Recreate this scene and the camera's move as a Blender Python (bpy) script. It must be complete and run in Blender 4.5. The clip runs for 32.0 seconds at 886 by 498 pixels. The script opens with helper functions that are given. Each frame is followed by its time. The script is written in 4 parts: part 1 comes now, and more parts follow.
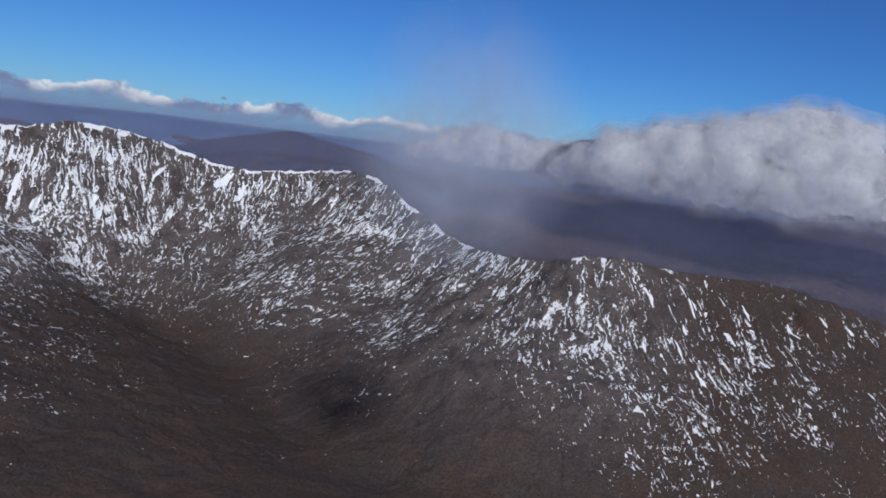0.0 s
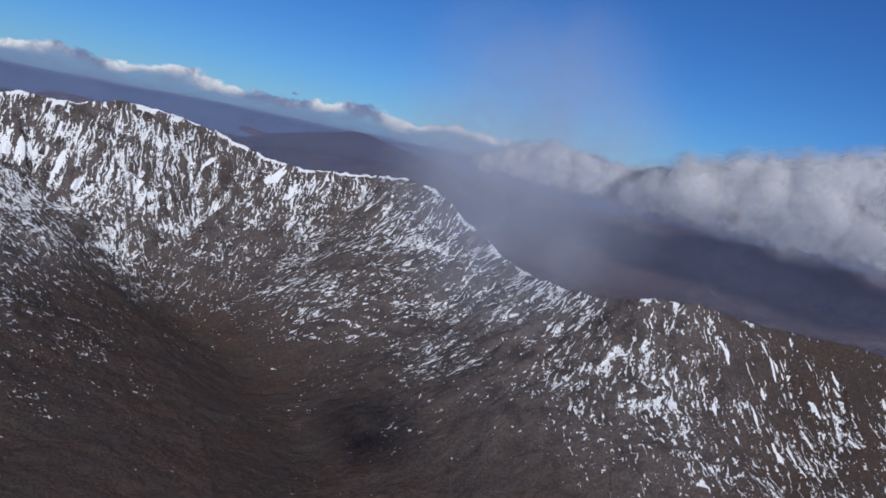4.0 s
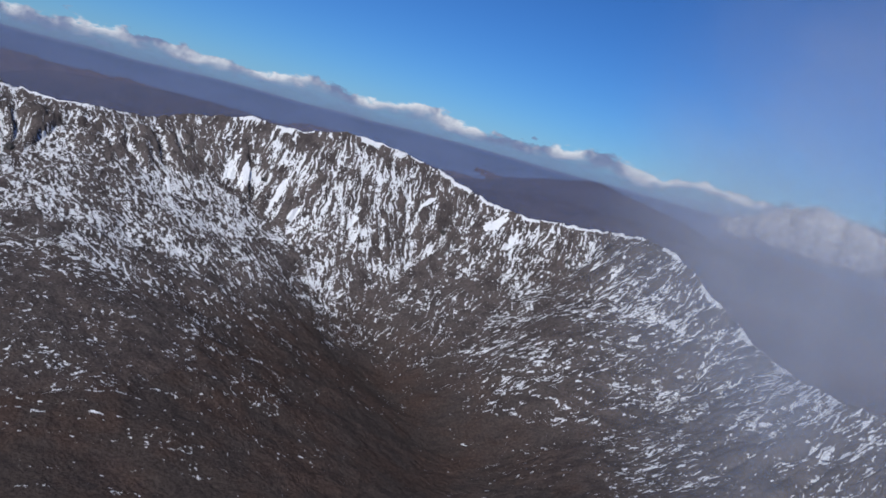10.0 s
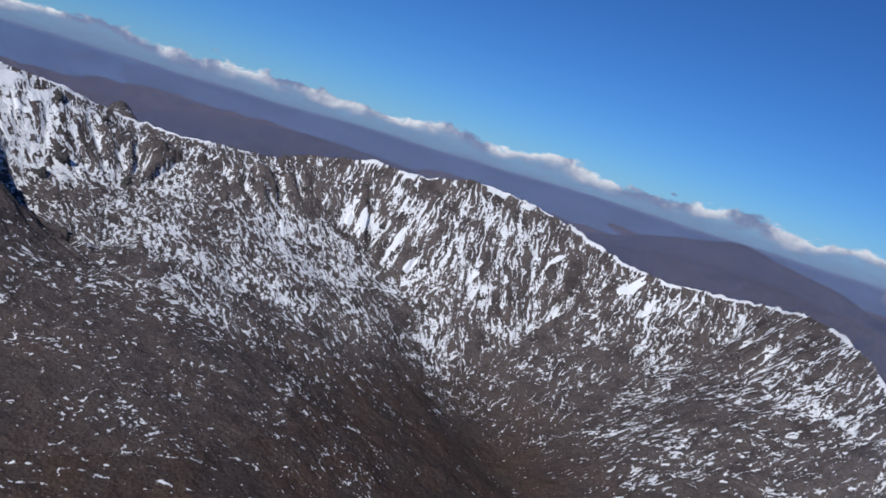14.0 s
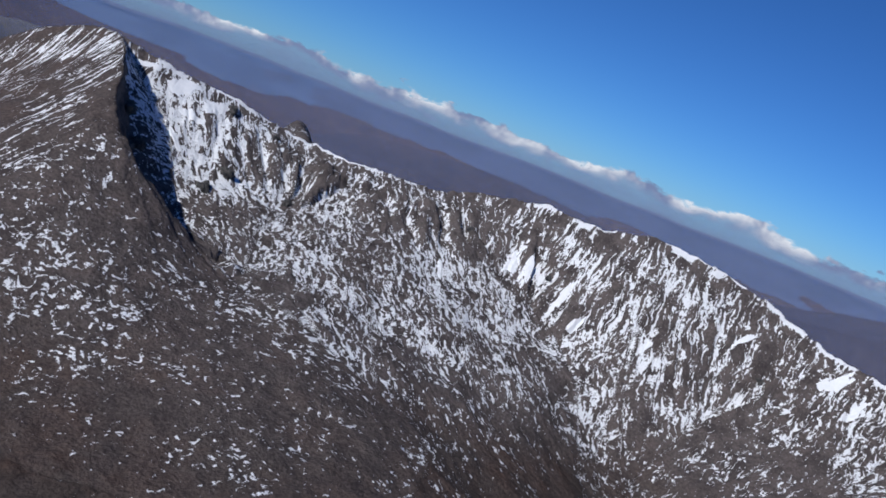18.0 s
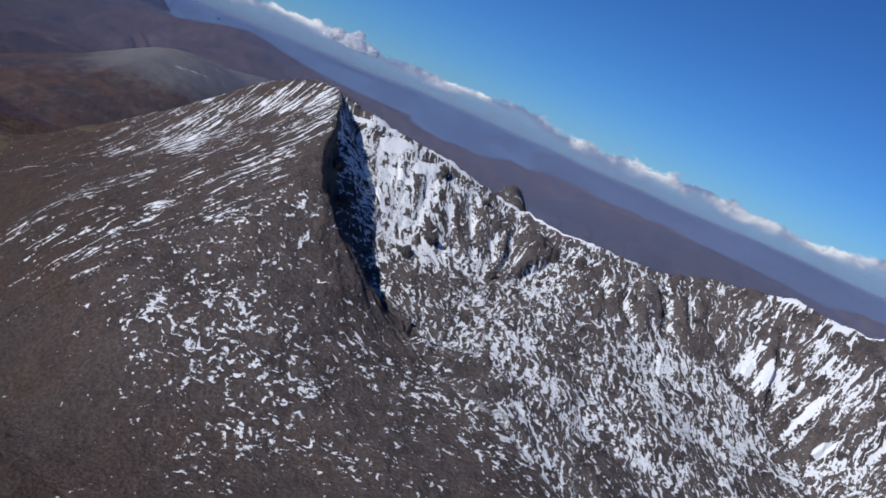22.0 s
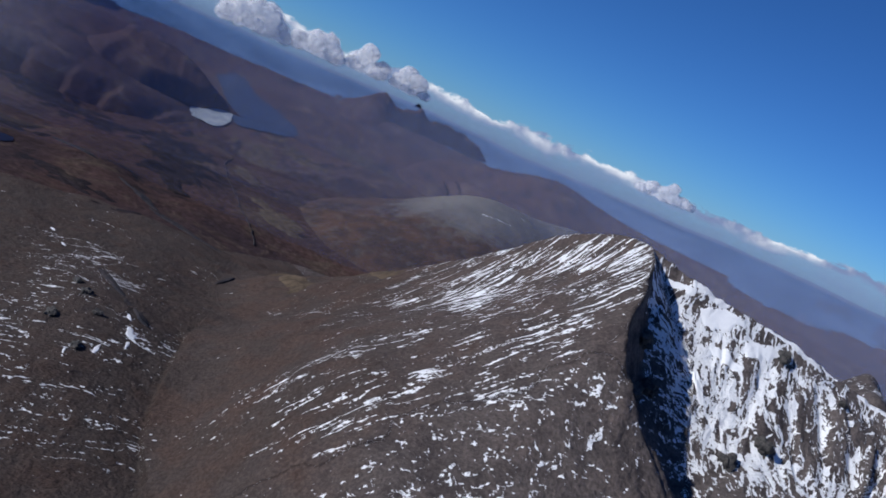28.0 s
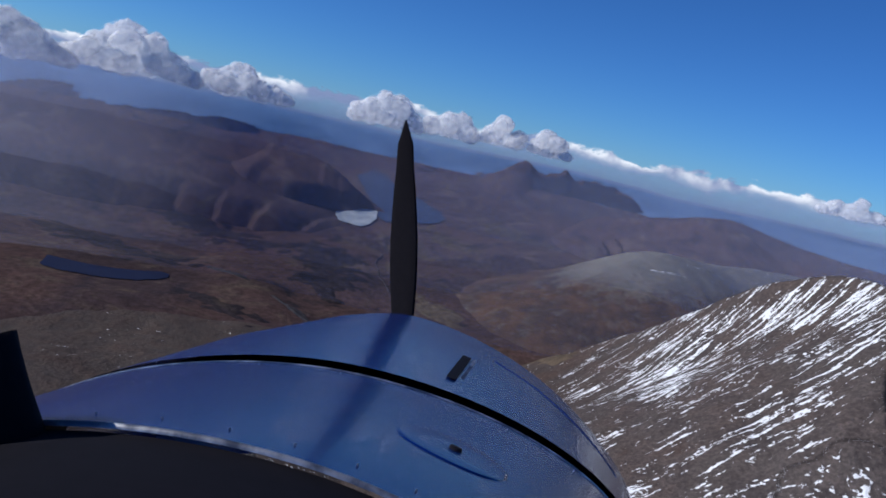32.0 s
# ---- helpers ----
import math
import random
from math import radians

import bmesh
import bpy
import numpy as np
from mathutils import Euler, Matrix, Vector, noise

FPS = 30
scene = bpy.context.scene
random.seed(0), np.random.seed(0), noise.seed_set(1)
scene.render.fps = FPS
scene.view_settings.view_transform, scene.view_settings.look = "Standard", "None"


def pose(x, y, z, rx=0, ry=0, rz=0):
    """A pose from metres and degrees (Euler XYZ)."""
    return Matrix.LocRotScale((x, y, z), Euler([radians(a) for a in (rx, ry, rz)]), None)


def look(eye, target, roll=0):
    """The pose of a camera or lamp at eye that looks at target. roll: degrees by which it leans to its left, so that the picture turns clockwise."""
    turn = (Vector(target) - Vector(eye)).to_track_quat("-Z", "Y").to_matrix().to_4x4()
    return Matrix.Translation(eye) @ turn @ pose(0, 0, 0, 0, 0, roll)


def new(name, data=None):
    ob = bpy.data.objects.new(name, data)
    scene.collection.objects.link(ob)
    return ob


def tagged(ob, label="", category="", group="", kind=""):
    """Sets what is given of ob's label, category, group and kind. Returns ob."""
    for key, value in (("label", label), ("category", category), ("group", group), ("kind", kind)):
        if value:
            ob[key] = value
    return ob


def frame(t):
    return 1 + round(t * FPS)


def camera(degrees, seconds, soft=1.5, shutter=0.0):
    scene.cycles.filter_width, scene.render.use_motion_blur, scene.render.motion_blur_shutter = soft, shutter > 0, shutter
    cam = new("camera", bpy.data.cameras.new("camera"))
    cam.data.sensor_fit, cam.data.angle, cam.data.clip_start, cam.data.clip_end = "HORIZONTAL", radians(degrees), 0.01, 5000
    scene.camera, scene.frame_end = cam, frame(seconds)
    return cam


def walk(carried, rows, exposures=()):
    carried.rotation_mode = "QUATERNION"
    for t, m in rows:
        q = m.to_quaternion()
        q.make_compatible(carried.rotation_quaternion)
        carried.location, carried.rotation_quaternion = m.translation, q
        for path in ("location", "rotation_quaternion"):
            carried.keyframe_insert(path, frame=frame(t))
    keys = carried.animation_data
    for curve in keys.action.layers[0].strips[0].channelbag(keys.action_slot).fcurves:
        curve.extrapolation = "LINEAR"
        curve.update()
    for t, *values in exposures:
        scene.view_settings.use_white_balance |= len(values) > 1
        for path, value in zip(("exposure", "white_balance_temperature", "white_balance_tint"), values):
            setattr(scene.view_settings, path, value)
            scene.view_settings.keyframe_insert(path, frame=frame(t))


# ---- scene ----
cam = camera(56.4, 32.0, soft=1.7)

# seconds, place (x, y, z), then yaw, pitch and lean to the left, in degrees
PATH = [
    (0.0, -7.5, 14.9, 570.0, 5.44, -8.28, 6.77),
    (0.5, -7.6, 33.4, 570.0, 5.91, -8.71, 8.44),
    (1.0, -7.9, 51.9, 570.0, 6.44, -8.78, 8.74),
    (1.5, -8.2, 70.4, 569.9, 6.44, -8.59, 9.40),
    (2.0, -8.8, 88.9, 569.8, 6.57, -8.27, 10.53),
    (2.5, -9.5, 107.4, 569.7, 7.18, -8.12, 11.52),
    (3.0, -10.4, 125.8, 569.5, 7.96, -8.10, 11.45),
    (3.5, -11.7, 144.3, 569.3, 8.83, -8.10, 11.53),
    (4.0, -13.2, 162.7, 569.1, 9.82, -8.17, 11.61),
    (4.5, -15.0, 181.1, 568.9, 10.84, -8.26, 11.72),
    (5.0, -17.2, 199.5, 568.7, 11.80, -8.32, 11.89),
    (5.5, -19.8, 217.8, 568.4, 12.60, -8.32, 12.14),
    (6.0, -22.9, 236.1, 568.1, 13.11, -8.21, 12.50),
    (6.5, -26.4, 254.3, 567.8, 13.80, -8.21, 12.90),
    (7.0, -30.3, 272.5, 567.5, 14.69, -8.14, 13.49),
    (7.5, -34.7, 290.5, 567.1, 15.51, -8.13, 13.79),
    (8.0, -39.6, 308.4, 566.7, 17.34, -7.63, 11.43),
    (8.5, -44.9, 326.1, 566.4, 19.77, -7.31, 14.65),
    (9.0, -50.7, 343.7, 566.0, 22.08, -8.32, 15.87),
    (9.5, -57.0, 361.0, 565.6, 24.37, -8.68, 15.00),
    (10.0, -63.7, 378.2, 565.2, 26.26, -8.66, 14.98),
    (10.5, -70.8, 395.2, 564.8, 27.54, -8.54, 15.17),
    (11.0, -78.4, 411.9, 564.4, 28.99, -8.29, 16.05),
    (11.5, -86.4, 428.4, 564.0, 30.13, -8.07, 17.90),
    (12.0, -94.9, 444.7, 563.7, 30.83, -8.69, 20.39),
    (12.5, -103.9, 460.7, 563.3, 32.14, -8.66, 19.78),
    (13.0, -113.4, 476.5, 563.0, 33.64, -8.20, 19.35),
    (13.5, -123.4, 491.9, 562.8, 34.69, -8.07, 18.44),
    (14.0, -133.8, 507.0, 562.5, 35.79, -7.82, 16.80),
    (14.5, -144.8, 521.8, 562.4, 37.33, -7.66, 15.90),
    (15.0, -156.2, 536.3, 562.2, 39.04, -7.80, 16.15),
    (15.5, -168.0, 550.4, 562.1, 40.79, -8.12, 17.16),
    (16.0, -180.3, 564.1, 561.9, 42.43, -8.49, 18.54),
    (16.5, -193.0, 577.4, 561.8, 43.81, -8.77, 19.88),
    (17.0, -206.1, 590.3, 561.6, 44.78, -8.86, 20.80),
    (17.5, -219.7, 602.7, 561.5, 46.09, -8.75, 21.58),
    (18.0, -233.6, 614.7, 561.3, 47.65, -9.05, 21.45),
    (18.5, -248.0, 626.1, 561.0, 49.39, -9.37, 21.95),
    (19.0, -262.7, 637.1, 560.7, 51.17, -9.51, 22.14),
    (19.5, -277.8, 647.6, 560.3, 53.08, -9.63, 22.70),
    (20.0, -293.3, 657.7, 559.9, 54.86, -9.90, 23.14),
    (20.5, -309.0, 667.3, 559.4, 56.68, -10.13, 23.06),
    (21.0, -325.1, 676.4, 558.9, 58.80, -10.36, 23.15),
    (21.5, -341.4, 685.1, 558.3, 60.91, -10.46, 23.49),
    (22.0, -358.0, 693.2, 557.6, 62.92, -10.53, 23.50),
    (22.5, -374.9, 700.9, 556.9, 64.75, -10.75, 23.36),
    (23.0, -391.9, 708.0, 556.1, 66.61, -10.74, 23.68),
    (23.5, -409.2, 714.6, 555.4, 68.40, -10.67, 24.66),
    (24.0, -426.8, 720.5, 554.6, 70.35, -10.42, 25.07),
    (24.5, -444.5, 725.8, 553.7, 72.43, -10.34, 25.22),
    (25.0, -462.4, 730.4, 552.9, 74.19, -10.26, 26.07),
    (25.5, -480.5, 734.5, 552.0, 75.81, -10.18, 27.06),
    (26.0, -498.7, 737.9, 551.1, 77.52, -10.08, 27.61),
    (26.5, -517.0, 740.6, 550.2, 79.51, -9.93, 27.17),
    (27.0, -535.4, 742.8, 549.3, 81.99, -9.73, 25.18),
    (27.5, -553.8, 744.3, 548.5, 84.29, -9.50, 24.52),
    (28.0, -572.3, 745.3, 547.7, 86.21, -9.46, 24.03),
    (28.5, -590.8, 745.8, 547.0, 87.94, -9.17, 22.66),
    (29.0, -609.4, 745.9, 546.5, 89.11, -9.00, 21.00),
    (29.5, -627.9, 745.6, 546.1, 90.56, -8.76, 19.01),
    (30.0, -646.5, 745.0, 545.7, 92.04, -8.47, 16.49),
    (30.5, -665.0, 744.2, 545.5, 93.63, -8.38, 15.22),
    (31.0, -683.6, 743.3, 545.4, 95.09, -8.29, 14.14),
    (31.5, -702.1, 742.2, 545.3, 96.69, -8.31, 12.29),
    (32.0, -720.5, 741.1, 545.3, 98.46, -8.42, 12.68),
]


def flown(x, y, z, yaw, pitch, lean):
    a, b = radians(yaw), radians(pitch)
    way = Vector((-math.sin(a) * math.cos(b), math.cos(a) * math.cos(b), math.sin(b)))
    eye = Vector((x, y, z))
    return look(eye, eye + way, lean)


walk(cam, [(row[0], flown(*row[1:])) for row in PATH], [(0.0, -0.18, 6150, 10), (12.0, -0.12, 6150, 10), (18.0, -0.05, 6150, 10), (28.0, 0.1, 6100, 10), (32.0, 0.25, 6050, 10)])

# ---- light ----
SUN_AZ, SUN_EL = 197.0, 33.0  # where the sun stands: degrees from the y axis towards -x, and up

world = bpy.data.worlds.new("sky")
scene.world = world
world.use_nodes = True
wn, wl = world.node_tree.nodes, world.node_tree.links
sky = wn.new("ShaderNodeTexSky")
sky.sky_type = 'NISHITA'
sky.sun_disc = False
sky.sun_elevation = radians(SUN_EL)
sky.sun_rotation = radians(-SUN_AZ)
sky.altitude = 1000
sky.air_density = 0.8
sky.dust_density = 0.0
sky.ozone_density = 6.0
tint = wn.new("ShaderNodeMix")
tint.data_type, tint.blend_type = 'RGBA', 'MULTIPLY'
tint.inputs[0].default_value = 1.0
tint.inputs[7].default_value = (0.46, 0.80, 1.20, 1)
wl.new(sky.outputs[0], tint.inputs[6])
wl.new(tint.outputs[2], wn["Background"].inputs[0])
wn["Background"].inputs[1].default_value = 0.063

sun = new("sun", bpy.data.lights.new("sun", "SUN"))
sun.data.energy = 3.7
sun.data.angle = radians(0.5)
sun.data.color = (1.0, 0.95, 0.88)
sa, se = radians(SUN_AZ), radians(SUN_EL)
sun.matrix_world = look((-math.sin(sa) * math.cos(se) * 100, math.cos(sa) * math.cos(se) * 100, math.sin(se) * 100), (0, 0, 0))


# ---- materials ----
def material(name, rough=0.9, metal=0.0, spec=0.3):
    m = bpy.data.materials.new(name)
    m.use_nodes = True
    b = m.node_tree.nodes["Principled BSDF"]
    b.inputs["Roughness"].default_value = rough
    b.inputs["Metallic"].default_value = metal
    b.inputs["Specular IOR Level"].default_value = spec
    return m, m.node_tree.nodes, m.node_tree.links, b


def math_node(n, l, op, a, b=None, c=None, clamp=False):
    q = n.new("ShaderNodeMath")
    q.operation, q.use_clamp = op, clamp
    for i, v in enumerate((a, b, c)):
        if v is None:
            continue
        if isinstance(v, (int, float)):
            q.inputs[i].default_value = v
        else:
            l.new(v, q.inputs[i])
    return q.outputs[0]


def mix_colour(n, l, fac, a, b, blend='MIX'):
    q = n.new("ShaderNodeMix")
    q.data_type, q.blend_type = 'RGBA', blend
    for i, v in ((0, fac), (6, a), (7, b)):
        if isinstance(v, (int, float)):
            q.inputs[i].default_value = v
        elif isinstance(v, tuple):
            q.inputs[i].default_value = (*v, 1)
        else:
            l.new(v, q.inputs[i])
    return q.outputs[2]


def noise_node(n, l, vec, scale, detail=4.0, rough=0.55, distortion=0.0):
    q = n.new("ShaderNodeTexNoise")
    q.inputs["Scale"].default_value = scale
    q.inputs["Detail"].default_value = detail
    q.inputs["Roughness"].default_value = rough
    q.inputs["Distortion"].default_value = distortion
    l.new(vec, q.inputs["Vector"])
    return q.outputs["Fac"]


def ramp_node(n, l, fac, lo, hi):
    q = n.new("ShaderNodeMapRange")
    q.interpolation_type = 'SMOOTHSTEP'
    q.inputs[1].default_value, q.inputs[2].default_value = lo, hi
    l.new(fac, q.inputs[0])
    return q.outputs[0]


def attr(n, name):
    q = n.new("ShaderNodeAttribute")
    q.attribute_name = name
    return q


def bump_node(n, l, height, b, strength=0.5, distance=1.0):
    q = n.new("ShaderNodeBump")
    q.inputs["Strength"].default_value = strength
    q.inputs["Distance"].default_value = distance
    l.new(height, q.inputs["Height"])
    l.new(q.outputs[0], b.inputs["Normal"])


def hill_material(name, rock_a, rock_b, heath, moss, snow_bias=0.0):
    """Bare rock and heather with streaks of old snow that follow the fall of the slope."""
    m, n, l, b = material(name, 0.92, spec=0.15)
    geo = n.new("ShaderNodeNewGeometry").outputs["Position"]
    patch = noise_node(n, l, geo, 0.011, 3.0, 0.5)
    tone = noise_node(n, l, geo, 0.03, 6.0, 0.6)
    fine = noise_node(n, l, geo, 0.25, 5.0, 0.65)
    streak = attr(n, "streak").outputs["Fac"]
    # coordinates across and down the slope, bent a little, so that the snow lies in drawn-out, branching veins
    wander = n.new("ShaderNodeTexNoise")
    wander.inputs["Scale"].default_value, wander.inputs["Detail"].default_value = 0.028, 2.0
    l.new(geo, wander.inputs["Vector"])
    flow = n.new("ShaderNodeCombineXYZ")
    l.new(attr(n, "across").outputs["Fac"], flow.inputs[0])
    l.new(attr(n, "down").outputs["Fac"], flow.inputs[1])
    bent = n.new("ShaderNodeVectorMath")
    bent.operation = 'MULTIPLY_ADD'
    bent.inputs[1].default_value = (24, 24, 0)
    stray = n.new("ShaderNodeVectorMath")
    stray.operation = 'SCALE'
    l.new(wander.outputs["Color"], stray.inputs[0])
    l.new(attr(n, "bend").outputs["Fac"], stray.inputs["Scale"])
    l.new(stray.outputs[0], bent.inputs[0])
    l.new(flow.outputs[0], bent.inputs[2])
    long = n.new("ShaderNodeVectorMath")
    long.operation = 'MULTIPLY'
    long.inputs[1].default_value = (1.0, 0.36, 1.0)
    l.new(bent.outputs[0], long.inputs[0])
    strokes = noise_node(n, l, long.outputs[0], 0.17, 4.0, 0.62, 0.1)
    web = noise_node(n, l, long.outputs[0], 0.068, 3.0, 0.55, 0.2)
    vein = math_node(n, l, 'MULTIPLY_ADD', math_node(n, l, 'ABSOLUTE', math_node(n, l, 'MULTIPLY_ADD', web, 2.0, -1.0)), -7.0, 1.0, clamp=True)
    s1 = math_node(n, l, 'MULTIPLY_ADD', streak, 0.036, math_node(n, l, 'MULTIPLY', strokes, 0.56))
    s1 = math_node(n, l, 'MULTIPLY_ADD', vein, 0.14, s1)
    s2 = math_node(n, l, 'MULTIPLY_ADD', patch, 0.28, s1)
    level = math_node(n, l, 'MULTIPLY_ADD', attr(n, "snow").outputs["Fac"], 0.36, snow_bias - 0.945)
    s3 = math_node(n, l, 'MULTIPLY_ADD', fine, 0.40, math_node(n, l, 'ADD', s2, level))
    snow = ramp_node(n, l, s3, 0.0, 0.045)
    ground = mix_colour(n, l, ramp_node(n, l, tone, 0.35, 0.65), rock_a, rock_b)
    veg = mix_colour(n, l, ramp_node(n, l, noise_node(n, l, geo, 0.013, 5.0, 0.6), 0.4, 0.6), heath, moss)
    cover = math_node(n, l, 'ADD', attr(n, "heath").outputs["Fac"], math_node(n, l, 'MULTIPLY_ADD', tone, 1.7, -0.82), clamp=True)
    ground = mix_colour(n, l, cover, ground, veg)
    speck = mix_colour(n, l, ramp_node(n, l, fine, 0.3, 0.75), (0.68, 0.68, 0.68), (1.32, 1.32, 1.32))
    ground = mix_colour(n, l, 1.0, ground, speck, 'MULTIPLY')
    white = mix_colour(n, l, fine, (0.70, 0.72, 0.76), (0.86, 0.87, 0.88))
    l.new(mix_colour(n, l, snow, ground, white), b.inputs["Base Color"])
    l.new(math_node(n, l, 'MULTIPLY_ADD', snow, -0.3, 0.95), b.inputs["Roughness"])
    rough = math_node(n, l, 'MULTIPLY_ADD', fine, 0.3, math_node(n, l, 'MULTIPLY_ADD', strokes, 0.35, tone))
    bump_node(n, l, rough, b, 0.7, 11.0)
    return m


def moor_material(name, a, c, d, e, grit=0.37):
    """Wet moorland: brown heather, straw-coloured grass and peat in drawn-out patches."""
    m, n, l, b = material(name, 0.95, spec=0.1)
    geo = n.new("ShaderNodeNewGeometry").outputs["Position"]
    big = noise_node(n, l, geo, 0.0022, 6.0, 0.6, 0.6)
    mid = noise_node(n, l, geo, 0.009, 6.0, 0.62, 0.8)
    small = noise_node(n, l, geo, 0.06, 5.0, 0.65)
    col = mix_colour(n, l, ramp_node(n, l, big, 0.38, 0.6), a, c)
    col = mix_colour(n, l, ramp_node(n, l, mid, 0.5, 0.68), col, d)
    col = mix_colour(n, l, ramp_node(n, l, mid, 0.44, 0.3), col, e)
    speck = mix_colour(n, l, ramp_node(n, l, small, 0.3, 0.72), (1 - grit,) * 3, (1 + grit,) * 3)
    col = mix_colour(n, l, 1.0, col, speck, 'MULTIPLY')
    l.new(col, b.inputs["Base Color"])
    bump_node(n, l, math_node(n, l, 'ADD', mid, math_node(n, l, 'MULTIPLY', small, 0.3)), b, 0.6, 14.0)
    return m


ROCK = hill_material("scree_and_snow", (0.069, 0.058, 0.057), (0.146, 0.126, 0.121), (0.070, 0.048, 0.040), (0.060, 0.047, 0.042))
STONY = hill_material("stony_hilltop", (0.16, 0.155, 0.14), (0.23, 0.22, 0.20), (0.082, 0.048, 0.033), (0.052, 0.036, 0.032))
ROCK_LOW = hill_material("heath_and_thin_snow", (0.052, 0.047, 0.046), (0.090, 0.080, 0.074), (0.062, 0.043, 0.036), (0.060, 0.045, 0.039))
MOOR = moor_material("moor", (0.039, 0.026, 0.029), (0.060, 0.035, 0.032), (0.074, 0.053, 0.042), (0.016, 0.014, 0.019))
# FAR_MOOR is paler, FAR_HILL bluer: distance haze mixed into the base colours
FAR_MOOR = moor_material("haze_paled_moor", (0.062, 0.043, 0.045), (0.084, 0.053, 0.049), (0.108, 0.082, 0.068), (0.034, 0.028, 0.034), 0.2)
FAR_HILL = moor_material("haze_tinted_hill", (0.045, 0.044, 0.066), (0.060, 0.051, 0.064), (0.068, 0.064, 0.084), (0.028, 0.033, 0.060), 0.1)
# the emission paints blue distance haze and darker cloud shadow onto the lowland
FAR_BLUE, n, l, b = material("haze_glow_lowland", 1.0, spec=0.0)
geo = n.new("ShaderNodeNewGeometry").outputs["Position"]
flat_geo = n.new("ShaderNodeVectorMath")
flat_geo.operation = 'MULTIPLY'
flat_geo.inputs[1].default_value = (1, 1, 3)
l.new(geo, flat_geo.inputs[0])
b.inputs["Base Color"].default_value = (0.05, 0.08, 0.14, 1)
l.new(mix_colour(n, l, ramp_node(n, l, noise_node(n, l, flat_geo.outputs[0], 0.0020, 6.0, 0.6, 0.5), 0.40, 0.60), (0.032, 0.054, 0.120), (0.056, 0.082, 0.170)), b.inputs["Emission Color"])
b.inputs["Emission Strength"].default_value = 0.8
# emission stands in for the blue haze in front of the sea
FAR_SEA, n, l, b = material("haze_glow_sea", 1.0, spec=0.0)
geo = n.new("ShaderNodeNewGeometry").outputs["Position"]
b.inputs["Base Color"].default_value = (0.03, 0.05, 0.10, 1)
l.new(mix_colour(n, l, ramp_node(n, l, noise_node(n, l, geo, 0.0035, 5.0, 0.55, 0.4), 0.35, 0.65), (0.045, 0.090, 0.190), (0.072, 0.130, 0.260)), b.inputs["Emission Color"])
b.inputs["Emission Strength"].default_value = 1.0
# the near-black blue base colour holds the face's shade and its haze
CRAG, n, l, b = material("shade_tinted_crag", 0.95, spec=0.1)
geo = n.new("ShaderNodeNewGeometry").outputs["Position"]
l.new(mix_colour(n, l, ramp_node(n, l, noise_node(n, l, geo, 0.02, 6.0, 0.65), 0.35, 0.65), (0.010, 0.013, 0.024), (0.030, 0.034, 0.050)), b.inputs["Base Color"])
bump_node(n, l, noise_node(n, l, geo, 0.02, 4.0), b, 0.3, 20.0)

WATER, n, l, b = material("loch_water", 0.2, spec=0.3)
geo = n.new("ShaderNodeNewGeometry").outputs["Position"]
l.new(mix_colour(n, l, noise_node(n, l, geo, 0.01, 3.0), (0.035, 0.055, 0.110), (0.050, 0.074, 0.140)), b.inputs["Base Color"])
bump_node(n, l, noise_node(n, l, geo, 0.2, 4.0), b, 0.15, 1.0)
TARN, n, l, b = material("dark_tarn_water", 0.4, spec=0.06)
geo = n.new("ShaderNodeNewGeometry").outputs["Position"]
l.new(mix_colour(n, l, noise_node(n, l, geo, 0.01, 3.0), (0.010, 0.014, 0.036), (0.016, 0.021, 0.050)), b.inputs["Base Color"])
# the bright sheen of the water is put into a pale base colour
SHEEN, n, l, b = material("painted_sheen_water", 0.35, spec=0.6)
geo = n.new("ShaderNodeNewGeometry").outputs["Position"]
l.new(mix_colour(n, l, ramp_node(n, l, noise_node(n, l, geo, 0.03, 4.0), 0.35, 0.7), (0.26, 0.31, 0.38), (0.50, 0.53, 0.56)), b.inputs["Base Color"])

SNOW, n, l, b = material("wind_packed_snow", 0.6, spec=0.2)
geo = n.new("ShaderNodeNewGeometry").outputs["Position"]
l.new(mix_colour(n, l, noise_node(n, l, geo, 0.2, 4.0), (0.72, 0.74, 0.78), (0.88, 0.89, 0.90)), b.inputs["Base Color"])
bump_node(n, l, noise_node(n, l, geo, 0.3, 3.0), b, 0.3, 1.0)


